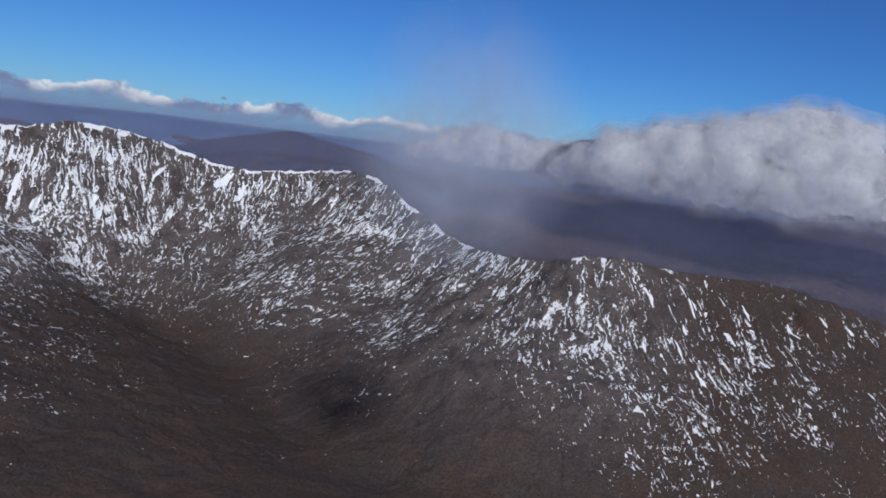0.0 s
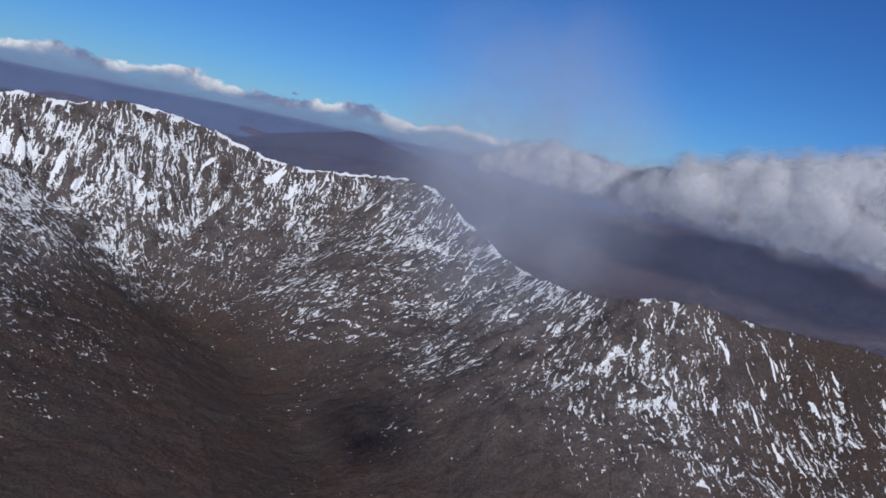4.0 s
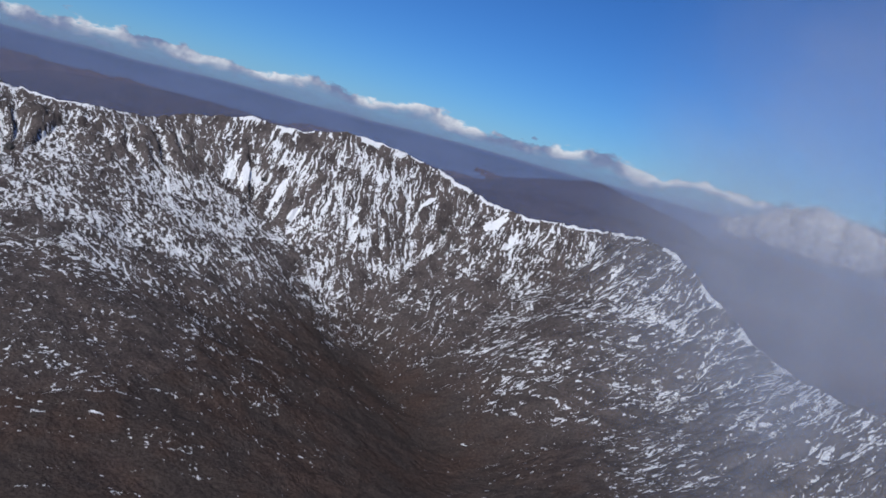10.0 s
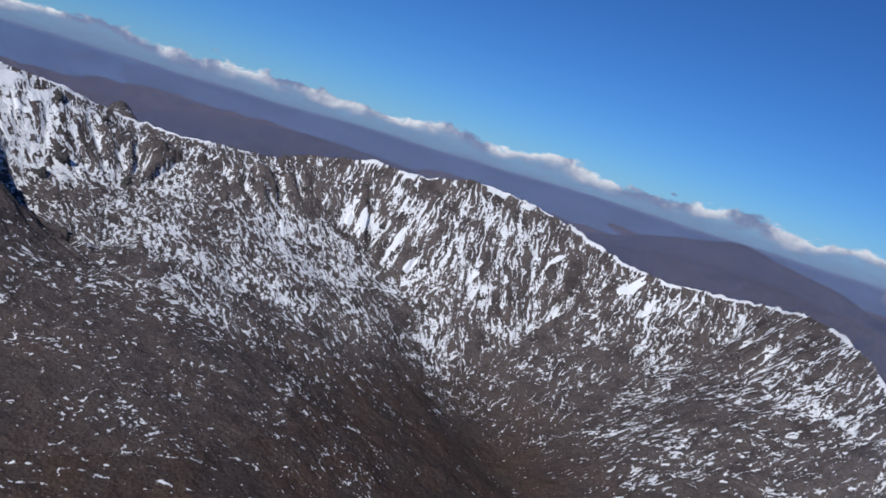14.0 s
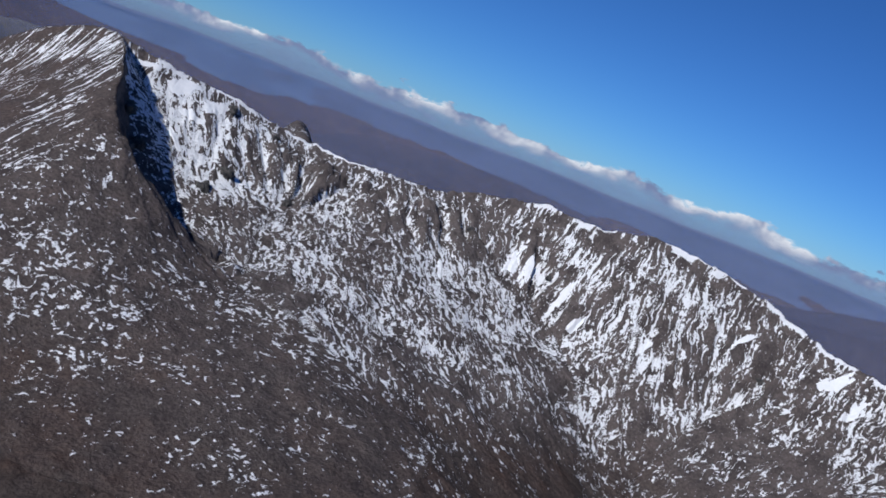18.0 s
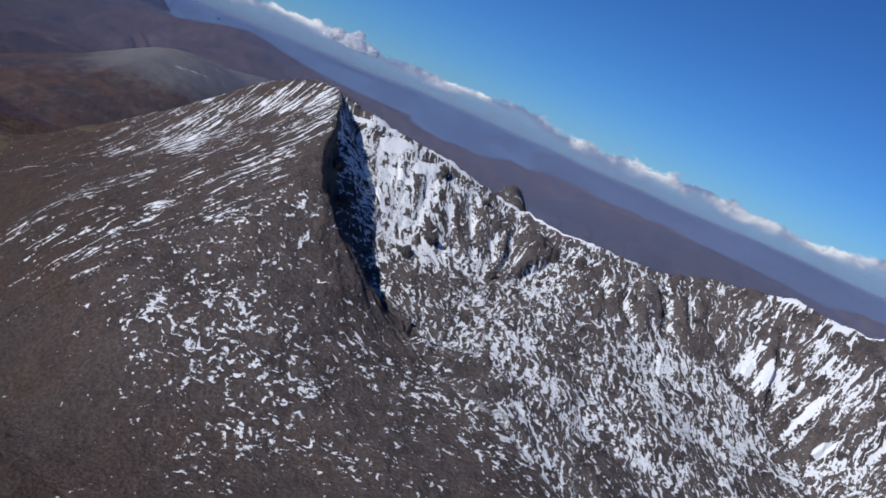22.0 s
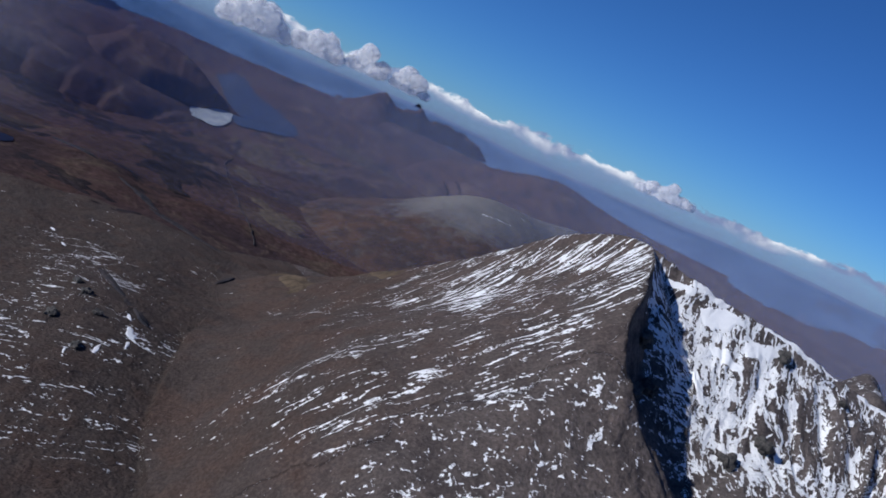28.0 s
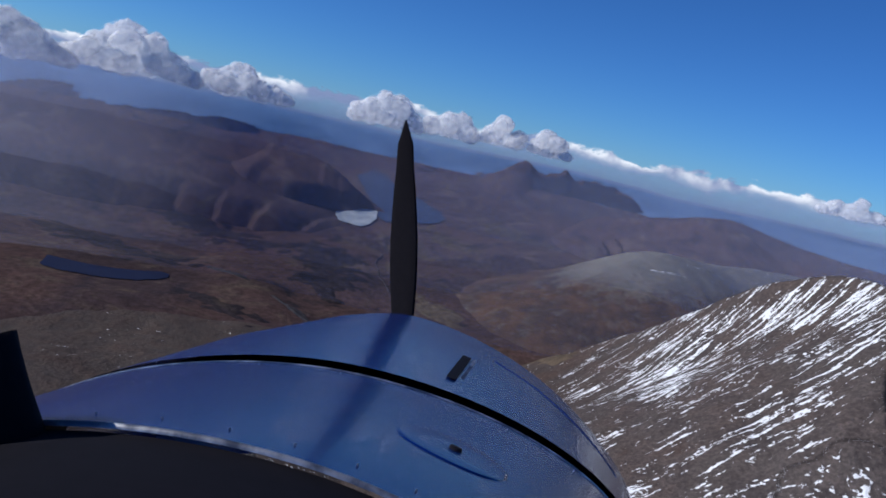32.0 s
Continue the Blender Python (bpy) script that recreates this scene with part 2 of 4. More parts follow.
def cloud_material(name, lit, shade, clear=0.0):
    """Bright vapour: scattering, partly see-through where it thins out."""
    m, n, l, b = material(name, 1.0, spec=0.0)
    geo = n.new("ShaderNodeNewGeometry").outputs["Position"]
    puff = noise_node(n, l, geo, 0.012, 5.0, 0.6)
    # hollows of the noise get the shade tone, painted into the base colour
    l.new(mix_colour(n, l, ramp_node(n, l, puff, 0.3, 0.7), shade, lit), b.inputs["Base Color"])
    bump_node(n, l, puff, b, 0.2, 40.0)
    out = n["Material Output"]
    soft = n.new("ShaderNodeBsdfTranslucent")
    soft.inputs[0].default_value = (*lit, 1)
    mix = n.new("ShaderNodeMixShader")
    mix.inputs[0].default_value = 0.78
    l.new(b.outputs[0], mix.inputs[1])
    l.new(soft.outputs[0], mix.inputs[2])
    end = mix.outputs[0]
    if clear:
        thin = n.new("ShaderNodeBsdfTransparent")
        mix2 = n.new("ShaderNodeMixShader")
        wisps = ramp_node(n, l, noise_node(n, l, geo, 0.013, 3.0, 0.5), 0.33, 0.66)
        l.new(math_node(n, l, 'MULTIPLY_ADD', wisps, -clear, 1.0), mix2.inputs[0])
        l.new(end, mix2.inputs[1])
        l.new(thin.outputs[0], mix2.inputs[2])
        end = mix2.outputs[0]
    l.new(end, out.inputs["Surface"])
    return m


CLOUD = cloud_material("cumulus", (0.97, 0.97, 0.97), (0.84, 0.86, 0.89))
WISPS = [cloud_material("thin_vapour", (0.95, 0.95, 0.96), (0.86, 0.88, 0.91), c) for c in (0.42, 0.34, 0.27, 0.20, 0.13)]
scene.cycles.transparent_max_bounces = 24


# ---- numbers for the land ----
def lattice(ix, iy, seed):
    h = (ix.astype(np.int64) * 374761393 + iy.astype(np.int64) * 668265263 + seed * 974634777) & 0xffffffff
    h = ((h ^ (h >> 13)) * 1274126177) & 0xffffffff
    return ((h ^ (h >> 16)) & 0xffff) / 65535.0


def grain(x, y, seed=0):
    ix, iy = np.floor(x), np.floor(y)
    fx, fy = x - ix, y - iy
    fx, fy = fx * fx * (3 - 2 * fx), fy * fy * (3 - 2 * fy)
    a, b = lattice(ix, iy, seed), lattice(ix + 1, iy, seed)
    c, d = lattice(ix, iy + 1, seed), lattice(ix + 1, iy + 1, seed)
    return (a + (b - a) * fx) * (1 - fy) + (c + (d - c) * fx) * fy


def fbm(x, y, octaves=4, seed=0, gain=0.5):
    total, amp, norm = 0.0, 1.0, 0.0
    for k in range(octaves):
        total = total + amp * (grain(x * 2 ** k + 17.3 * k, y * 2 ** k - 9.1 * k, seed + k) - 0.5)
        norm += amp
        amp *= gain
    return total / norm * 2


def smooth(a, lo, hi):
    t = np.clip((a - lo) / (hi - lo), 0, 1)
    return t * t * (3 - 2 * t)


EYE = (-450.0, 550.0, 555.0)  # the middle of the flight, round which the land lies like a dish


def polar(az, r, z=0.0):
    a = radians(az)
    return (EYE[0] - math.sin(a) * r, EYE[1] + math.cos(a) * r, z)


def west(az, r, z=0.0):
    """A place by its bearing and distance from the end of the flight."""
    a = radians(az)
    return (-721 - math.sin(a) * r, 741 + math.cos(a) * r, z)


def dish(x, y):
    """Height of the low moor; far off it rises towards eye level, as the distance is drawn together."""
    r = np.hypot(x - EYE[0], y - EYE[1])
    dip = np.interp(r, [2000, 2200, 2600, 3000, 3300, 3600, 3900, 4150, 4290], [13.85, 12.6, 10.75, 8.6, 6.6, 4.6, 2.9, 1.8, 1.3])
    far = EYE[2] - np.tan(np.radians(dip)) * r
    return np.where(r < 2400, 62.0, np.maximum(62.0, far))


def low_ground(x, y):
    r = np.hypot(x - EYE[0], y - EYE[1])
    z = dish(x, y)
    roll = fbm(x / 620, y / 620, 4, 3) * 42 + fbm(x / 130, y / 130, 3, 9) * 9
    calm = np.ones_like(z)
    for px, py, reach in ((-2430, -250, 250), (-3600, -40, 260), (-3740, 130, 280), (-3850, 20, 260), (-4000, -90, 260)):
        calm = calm * smooth(np.hypot(x - px, y - py), 0.55 * reach, 1.1 * reach)
    bowl = np.exp(-((x + 750) / 850) ** 2 - ((y - 1350) / 620) ** 2)
    roll = roll * (1 - 0.8 * bowl) - 34 * bowl
    return z + roll * calm * smooth(r, 300, 900) * (1 - 0.6 * smooth(r, 2900, 3900))


def rounded(nodes, steps=3):
    """A crest line through its nodes, bent smoothly."""
    p = np.array(nodes, float)
    q = np.vstack([2 * p[0] - p[1], p, 2 * p[-1] - p[-2]])
    out = []
    for i in range(1, len(q) - 2):
        for k in range(steps):
            t = k / steps
            out.append(0.5 * (2 * q[i] + (q[i + 1] - q[i - 1]) * t + (2 * q[i - 1] - 5 * q[i] + 4 * q[i + 1] - q[i + 2]) * t * t
                              + (3 * q[i] - q[i - 1] - 3 * q[i + 1] + q[i + 2]) * t ** 3))
    return np.vstack(out + [p[-1:]])


class Land:
    """A height field on a square grid, heaped up from crests."""

    def __init__(self, x0, x1, y0, y1, step):
        self.x, self.y = np.meshgrid(np.arange(x0, x1, step), np.arange(y0, y1, step))
        self.wx = self.x + fbm(self.x / 90, self.y / 90, 3, 21) * 9
        self.wy = self.y + fbm(self.x / 90, self.y / 90, 3, 41) * 9
        self.h = np.full(self.x.shape, -1e3)
        self.s = np.zeros(self.x.shape)
        self.f = np.zeros(self.x.shape)
        self.d = np.full(self.x.shape, 1e4)
        self.who = np.full(self.x.shape, -1)
        self.turned = np.zeros(self.x.shape, bool)
        self.left = np.zeros(self.x.shape, bool)

    def heap(self, crest, who, s0=0.0, turned_left=False, turned_right=False, left_tail=0.0, foot=0.0, blunt=0.0):
        """crest rows: x, y, z, then the drop and its reach on the left side, the same on the right."""
        s = s0
        for a, b in zip(crest[:-1], crest[1:]):
            v = b[:2] - a[:2]
            size = float(np.hypot(*v))
            free = ((self.wx - a[0]) * v[0] + (self.wy - a[1]) * v[1]) / size ** 2
            t = np.clip(free, 0, 1)
            dx, dy = self.wx - (a[0] + t * v[0]), self.wy - (a[1] + t * v[1])
            d = np.hypot(np.hypot(dx, dy), blunt) - blunt
            left = v[0] * dy - v[1] * dx > 0
            drop = np.where(left, a[3] + (b[3] - a[3]) * t, a[5] + (b[5] - a[5]) * t)
            reach = np.where(left, a[4] + (b[4] - a[4]) * t, a[6] + (b[6] - a[6]) * t)
            h = a[2] + (b[2] - a[2]) * t - drop * (1 - np.exp(-d / reach)) - 0.05 * d - left_tail * left * np.maximum(d - 90, 0) - foot * np.where(left, turned_left, turned_right) * np.maximum(d - 290, 0) - 190 * smooth(d, 280, 820)
            up = h > self.h
            self.h[up], self.d[up], self.who[up], self.left[up] = h[up], d[up], who, left[up]
            self.s[up] = (s + t * size)[up]
            self.f[up] = (s + np.clip(free * size, -150, size + 150))[up]
            self.turned[up] = np.where(left, turned_left, turned_right)[up]
            s += size


def sheet(name, x, y, z, keep, mat, attrs=None):
    """One mesh from a grid of places, with only the kept quads."""
    ny, nx = x.shape
    i = (np.arange(ny - 1)[:, None] * nx + np.arange(nx - 1))[keep]
    quads = np.stack([i, i + 1, i + nx + 1, i + nx], 1)
    used = np.unique(quads)
    index = np.full(nx * ny, -1)
    index[used] = np.arange(len(used))
    quads = index[quads].astype(np.int32)
    co = np.stack([x.ravel()[used], y.ravel()[used], z.ravel()[used]], 1)
    me = bpy.data.meshes.new(name)
    me.vertices.add(len(used))
    me.vertices.foreach_set("co", co.ravel().astype(np.float32))
    me.loops.add(quads.size)
    me.loops.foreach_set("vertex_index", quads.ravel())
    me.polygons.add(len(quads))
    me.polygons.foreach_set("loop_start", np.arange(0, quads.size, 4, dtype=np.int32))
    me.polygons.foreach_set("use_smooth", np.ones(len(quads), bool))
    for key, value in (attrs or {}).items():
        me.attributes.new(key, 'FLOAT', 'POINT').data.foreach_set("value", value.ravel()[used].astype(np.float32))
    me.update(calc_edges=True)
    me.materials.append(mat)
    return new(name, me)


# ---- ground ----
rings = np.concatenate([np.linspace(0.02, 2400, 152), np.linspace(2408, 4290, 250)])
turns = np.radians(np.linspace(0, 360, 721))
GR, GT = np.meshgrid(rings, turns)
gx, gy = EYE[0] - np.sin(GT) * GR, EYE[1] + np.cos(GT) * GR
gz = low_ground(gx, gy)
veer = np.exp(-((np.degrees(GT) - 95) / 16) ** 2)
northern = smooth(np.cos(GT), 0.3, 0.8)
# the haze-paled moor starts nearer on the northern side
inner = (GR < 3050 - 650 * northern + 240 * fbm(gx / 300, gy / 300, 3, 5))[:-1, :-1]
middle = (GR < 3860 + 30 * veer + 160 * (1 - 0.8 * veer) * fbm(gx / 500, gy / 200, 3, 8))[:-1, :-1] & ~inner
ground = sheet("ground", gx, gy, gz, inner, MOOR)
tagged(ground, "brown heather moorland with straw grass and dark peat", "moor", kind="structure")
tagged(sheet("ground_distant", gx, gy, gz, middle, FAR_MOOR), "distant purple-brown moorland, paled by haze in its colour", "moor", kind="structure")
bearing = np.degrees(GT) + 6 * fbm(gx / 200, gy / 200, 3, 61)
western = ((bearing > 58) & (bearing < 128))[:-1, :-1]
tagged(sheet("water_sea", gx, gy, gz, ~inner & ~middle & western, FAR_SEA), "far sea under the clouds with blue haze painted as glow", "sea", kind="structure")
tagged(sheet("backdrop", gx, gy, gz, ~inner & ~middle & ~western, FAR_BLUE), "far lowland with blue haze painted as glow, to the horizon", "lowland", kind="structure")

# ---- the ridge, the peak and its hills ----
# x, y, z; drop and reach on the side of the valley; drop and reach on the far side
RIDGE = [
    (1350, 1900, 60, 200, 420, 260, 500), (990, 1794, 169, 240, 380, 260, 500), (721, 1710, 284, 290, 360, 260, 420), (482, 1647, 347, 300, 330, 300, 400),
    (319, 1593, 351, 300, 290, 300, 380), (158, 1529, 373, 300, 270, 330, 350), (33, 1555, 348, 290, 270, 300, 350),
    (-73, 1658, 334, 280, 290, 300, 350), (-175, 1826, 338, 290, 290, 300, 350), (-355, 1990, 421, 310, 280, 350, 350),
    (-463, 2087, 432, 310, 280, 350, 350), (-566, 2131, 420, 310, 270, 350, 350), (-745, 2104, 400, 300, 260, 350, 350),
    (-887, 2066, 428, 340, 220, 350, 350), (-973, 2012, 460, 400, 190, 380, 350), (-1093, 1900, 481, 420, 190, 380, 350),
    (-1206, 1841, 458, 400, 190, 380, 350), (-1292, 1800, 460, 380, 210, 380, 350), (-1373, 1731, 440, 320, 290, 380, 350),
    (-1424, 1633, 411, 270, 420, 380, 350), (-1470, 1518, 407, 265, 430, 380, 300), (-1530, 1442, 408, 280, 400, 380, 300),
    (-1573, 1373, 419, 285, 370, 380, 300), (-1593, 1267, 443, 300, 300, 400, 300), (-1614, 1163, 458, 310, 250, 400, 300),
    (-1653, 1069, 481, 320, 240, 400, 330)]
SHOULDER = [
    (-1653, 1069, 481, 480, 440, 400, 330), (-1736, 1036, 469, 470, 370, 400, 330), (-1828, 974, 419, 430, 350, 380, 330), (-1919, 918, 350, 380, 380, 350, 330),
    (-2033, 843, 272, 320, 450, 300, 330), (-2151, 773, 195, 250, 330, 260, 330), (-2300, 690, 90, 180, 280, 200, 330)]
SPUR = [
    (-1650, 1069, 482, 200, 200, 480, 440), (-1600, 1064, 474, 215, 160, 480, 500), (-1560, 1053, 459, 230, 95, 480, 580), (-1530, 1045, 448, 230, 78, 480, 600), (-1500, 1040, 437, 230, 75, 480, 620), (-1440, 1024, 412, 230, 70, 470, 620), (-1373, 1026, 370, 200, 80, 460, 620),
    (-1319, 1064, 318, 160, 100, 440, 620), (-1259, 1120, 262, 120, 120, 400, 600), (-1190, 1170, 215, 80, 150, 300, 560)]
# the floor of the corrie, which falls gently towards the low moor
BENCH = [
    (-1420, 1330, 296, 160, 420, 160, 420), (-1300, 1300, 262, 160, 420, 160, 420), (-1150, 1240, 226, 150, 420, 150, 420), (-1030, 1170, 203, 140, 420, 140, 420),
    (-880, 1100, 160, 110, 400, 110, 400), (-700, 1040, 90, 60, 380, 60, 380)]
KNOLL = [
    (-1830, 320, 78, 40, 200, 40, 200), (-1720, 390, 104, 60, 200, 60, 200), (-1610, 430, 114, 60, 200, 70, 200), (-1500, 455, 106, 60, 200, 60, 200), (-1390, 500, 82, 40, 200, 40, 200)]

land = Land(-2700, 1500, -420, 2560, 3.0)
ridge = rounded(RIDGE)
land.heap(ridge, 0)
land.heap(rounded(SHOULDER), 1, 5000, turned_left=True, foot=0.45)
land.heap(rounded(SPUR), 1, 8000, turned_right=True, left_tail=0.3, foot=0.45)
land.heap(rounded(KNOLL), 2, 11000, blunt=70)
bench = Land(-2700, 1500, -420, 2560, 3.0)
bench.heap(rounded(BENCH), 0, blunt=160)
lx, ly = land.x, land.y
foot_ = (land.who == 0) & (ly < 1010) & (lx < -1150)  # the foot of the peak's flank
land.who[foot_], land.turned[foot_] = 1, True


def blurred(h, r):
    for axis in (0, 1):
        for _ in range(2):
            pad = [(r + 1, r) if k == axis else (0, 0) for k in (0, 1)]
            c = np.cumsum(np.pad(h, pad, mode="edge"), axis)
            n_ = c.shape[axis]
            h = (np.take(c, range(2 * r + 1, n_), axis) - np.take(c, range(0, n_ - 2 * r - 1), axis)) / (2 * r + 1)
    return h


gap_ = bench.h - land.h  # the bench runs softly into the slopes round it
land.h = land.h + 14 * np.logaddexp(0, gap_ / 14)
soft = smooth(land.d, 90, 230)
land.h = land.h * (1 - soft) + blurred(np.maximum(land.h, -160), 13) * soft
steep = smooth(land.d, 8, 70) * np.exp(-land.d / 420)
ribs = np.abs(fbm(land.s / 62, land.d / 230, 3, 60)) * 2
fine_ribs = np.abs(fbm(land.s / 21, land.d / 95, 3, 71)) * 2
face = ~land.turned
relief = steep * (1 - 0.55 * np.exp(-(((lx + 1520) / 140) ** 2 + ((ly - 1180) / 170) ** 2))) * (25 * (ribs - 0.40) + 11 * (fine_ribs - 0.40)) * np.where(face, 1.0, 0.25) * np.where((land.who == 2) | (land.s > 9400), 0.22, 1.0)
soft = smooth(land.d, 100, 190)
land.h += relief * (1 - soft) + blurred(relief, 8) * soft


def drawn(h, along, step, reach, seed, clump=0, stray=0.0):
    """Noise drawn out along the fall of the slope h, or along the level lines of along; clump widens the strokes, stray lets them wander."""
    gy_, gx_ = np.gradient(h, step)
    if along is not None:
        gy_, gx_ = np.gradient(along, step)
        gx_, gy_ = -gy_, gx_
    if stray:
        jy, jx = np.mgrid[0:h.shape[0], 0:h.shape[1]] * step
        bend = stray * (fbm(jx / 34, jy / 34, 3, seed + 50) * 1.6)
        gx_, gy_ = gx_ * np.cos(bend) - gy_ * np.sin(bend), gx_ * np.sin(bend) + gy_ * np.cos(bend)
    size = np.hypot(gx_, gy_) + 1e-6
    gx_, gy_ = gx_ / size, gy_ / size
    dots = np.random.RandomState(seed).normal(0, 1, h.shape)
    if clump:
        dots = blurred(dots, clump)
    jj, ii = np.meshgrid(np.arange(h.shape[0]), np.arange(h.shape[1]), indexing="ij")
    total = dots.copy()
    for way in (-1.0, 1.0):
        px, py = ii.astype(float), jj.astype(float)
        for k in range(reach):
            a, b = np.clip(px + 0.5, 0, h.shape[1] - 1).astype(int), np.clip(py + 0.5, 0, h.shape[0] - 1).astype(int)
            px, py = px + way * gx_[b, a], py + way * gy_[b, a]
            a, b = np.clip(px + 0.5, 0, h.shape[1] - 1).astype(int), np.clip(py + 0.5, 0, h.shape[0] - 1).astype(int)
            total += dots[b, a]
    return total / np.std(total)


land.h += fbm(lx / 75, ly / 75, 4, 80) * (2.0 + 7 * smooth(land.d, 30, 260))
falls = 0.7 * drawn(blurred(land.h, 2), None, 3.0, 7, 5, 0, 0.7) + 0.5 * drawn(land.h, None, 3.0, 4, 6, 0, 1.0)
ledges = drawn(land.h, blurred(land.h, 3), 3.0, 6, 7, 0, 0.6)
hollow = np.clip((blurred(land.h, 5) - land.h) / 3.0, -1.3, 1.3)
bands = 0.91 * lx + 0.42 * ly + 8 * fbm(lx / 140, ly / 140, 3, 55)
striped = 0.7 * drawn(land.h, bands, 3.0, 16, 4) + 0.7 * drawn(land.h, bands, 3.0, 7, 9, 0, 0.35)
tail = smooth(lx + 40 * fbm(lx / 60, ly / 60, 3, 56) - 0.5 * (900 - ly), -1470, -1230)  # where the banded flank runs out into scree
banded = land.turned & (tail < 0.5)
streak = np.where(banded, striped, falls + 0.45 * ledges + 0.55 * hollow)
scree = land.turned & ~banded
across = np.where(banded, bands * 0.92, np.where(scree, 0.75 * lx - 0.3 * ly, land.f))
down = np.where(banded, (0.91 * ly - 0.42 * lx) * 0.5, np.where(scree, 1.5 * ly + 0.5 * lx, land.d))
land.h -= 1.1 * steep * falls * np.where(land.turned, 0.2, 1.0)
land.h += fbm(lx / 17, ly / 17, 3, 90) * 1.6 + (land.who == 0) * fbm(land.s / 16, land.d / 40, 3, 98) * 5 * np.exp(-land.d / 16)
wall = ((land.s >= 8085) & (land.s < 8480) & (land.who == 1) & land.left) * smooth(land.d, 2, 16) * smooth(land.d, 120, 70)
land.h += wall * (np.abs(fbm(land.s / 16, land.d / 60, 3, 95)) * 30 - 8)
land.h += ((land.s >= 8085) & (land.s < 8480) & (land.who == 1)) * fbm(land.s / 13, land.d / 30, 3, 97) * 9 * np.exp(-land.d / 22)
floor = low_ground(lx, ly)
lift = land.h - floor
land.h = floor + 24 * np.logaddexp(0, lift / 24) + 2.0 - 6 * smooth(-lift, 50, 105)
east = smooth(lx, 130, 420)
snow = 0.28 + 0.20 * smooth(land.h, 90, 170) + 0.09 * smooth(land.h, 150, 270) - 0.09 * smooth(land.d, 380, 680) + steep * (0.28 * (0.40 - ribs) + 0.2 * (0.40 - fine_ribs))
snow -= 0.22 * smooth(lx, -500, 50) * (1 - smooth(lx, 150, 330)) * smooth(land.d, 170, 330)
snow += 0.9 * (1 - smooth(land.d, 2.5, 7)) * smooth(fbm(land.s / 45, land.s * 0, 3, 31), 0.0, 0.35) * (1 - east) * (land.who == 0)
cap = np.exp(-(((lx + 1120) / 210) ** 2 + ((ly - 1850) / 140) ** 2))
corrie = np.exp(-(((lx + 1545) / 85) ** 2 + ((ly - 1165) / 130) ** 2))
snow += 0.09 * np.exp(-land.d / 90) * (1 - east) + 0.04 * cap + 0.28 * corrie + 0.10 * np.exp(-((lx + 1150) / 360) ** 2 - ((ly - 1330) / 330) ** 2) - 0.16 * east * smooth(land.h, 180, 280)
snow += 0.05 * (1 - smooth(lx, -1120, -880)) * smooth(land.d, 150, 320)
snow += 0.26 * np.exp(-((lx - 210) / 110) ** 2 - ((ly - 1220) / 130) ** 2)
bare = np.exp(-(((lx + 1340) / 120) ** 2 + ((ly - 1440) / 90) ** 2))
snow -= 0.05 * bare
snow += 0.09 * np.exp(-((lx + 1210) / 150) ** 2 - ((ly - 1570) / 130) ** 2)
snow += 0.13 * np.exp(-((lx + 960) / 170) ** 2 - ((ly - 1640) / 200) ** 2) + 0.06 * np.exp(-((lx + 1450) / 130) ** 2 - ((ly - 1330) / 150) ** 2)
scree_snow = 0.34 + 0.15 * smooth(land.h, 90, 260) + 0.12 * fbm(lx / 150, ly / 150, 3, 18) - 0.14 * smooth(-ly, -900, -700)
flank_snow = np.where(land.turned, 0.22 + 0.31 * smooth(land.h, 130, 260) + 0.20 * fbm(lx / 130, ly / 130, 3, 19) + 0.06 * smooth(land.h, 240, 380) - 0.16 * ((land.s > 5000) & (land.s < 8000)) * smooth(land.s, 5430, 5650), snow)
snow = np.where(land.turned, flank_snow * (1 - tail) + scree_snow * tail, snow)
cliff_side = (land.s + 25 * fbm(lx / 30, ly / 30, 3, 96) >= 8090) & (land.s < 8440) & (land.who == 1) & land.left & (land.d < 62)
snow = np.where(cliff_side, 0.14, snow)
snow = np.where(land.who == 2, 0.47 - 0.32 * smooth(land.d, 40, 130) + 0.25 * fbm(lx / 90, ly / 90, 3, 27), snow)
heath = np.where(land.turned, (1 - tail) * (1.0 - 0.5 * smooth(land.h + 30 * fbm(lx / 80, ly / 80, 3, 57), 170, 330)) + tail * (0.75 - 0.5 * smooth(land.h, 120, 230)), (0.85 - 0.75 * smooth(land.h, 70, 220)) * (0.3 + 0.7 * smooth(lx, -1100, -880))) + 0.5 * (land.who == 2) + 0.85 * east + 0.5 * smooth(land.d, 420, 640)
attrs = {"bend": np.where(banded, 0.3, 1.0), "streak": streak, "across": across, "down": down, "snow": snow, "heath": np.clip(heath, 0, 1)}
shown = (lift > -112)[:-1, :-1]
who = land.who[:-1, :-1]
ridge_ob = sheet("mountain_ridge", lx, ly, land.h, shown & (who == 0), ROCK, attrs)
tagged(ridge_ob, "long grey mountain ridge streaked with old snow above a corrie", "mountain")
peak_ob = sheet("mountain_peak", lx, ly, land.h, shown & (who == 1), ROCK, attrs)
tagged(peak_ob, "pointed mountain peak with banded snow stripes and a dark shaded cliff", "mountain")
knoll_ob = sheet("rocky_knoll", lx, ly, land.h, shown & (who == 2), ROCK_LOW, attrs)
tagged(knoll_ob, "low rocky knoll with scattered snow beside the valley", "hill")


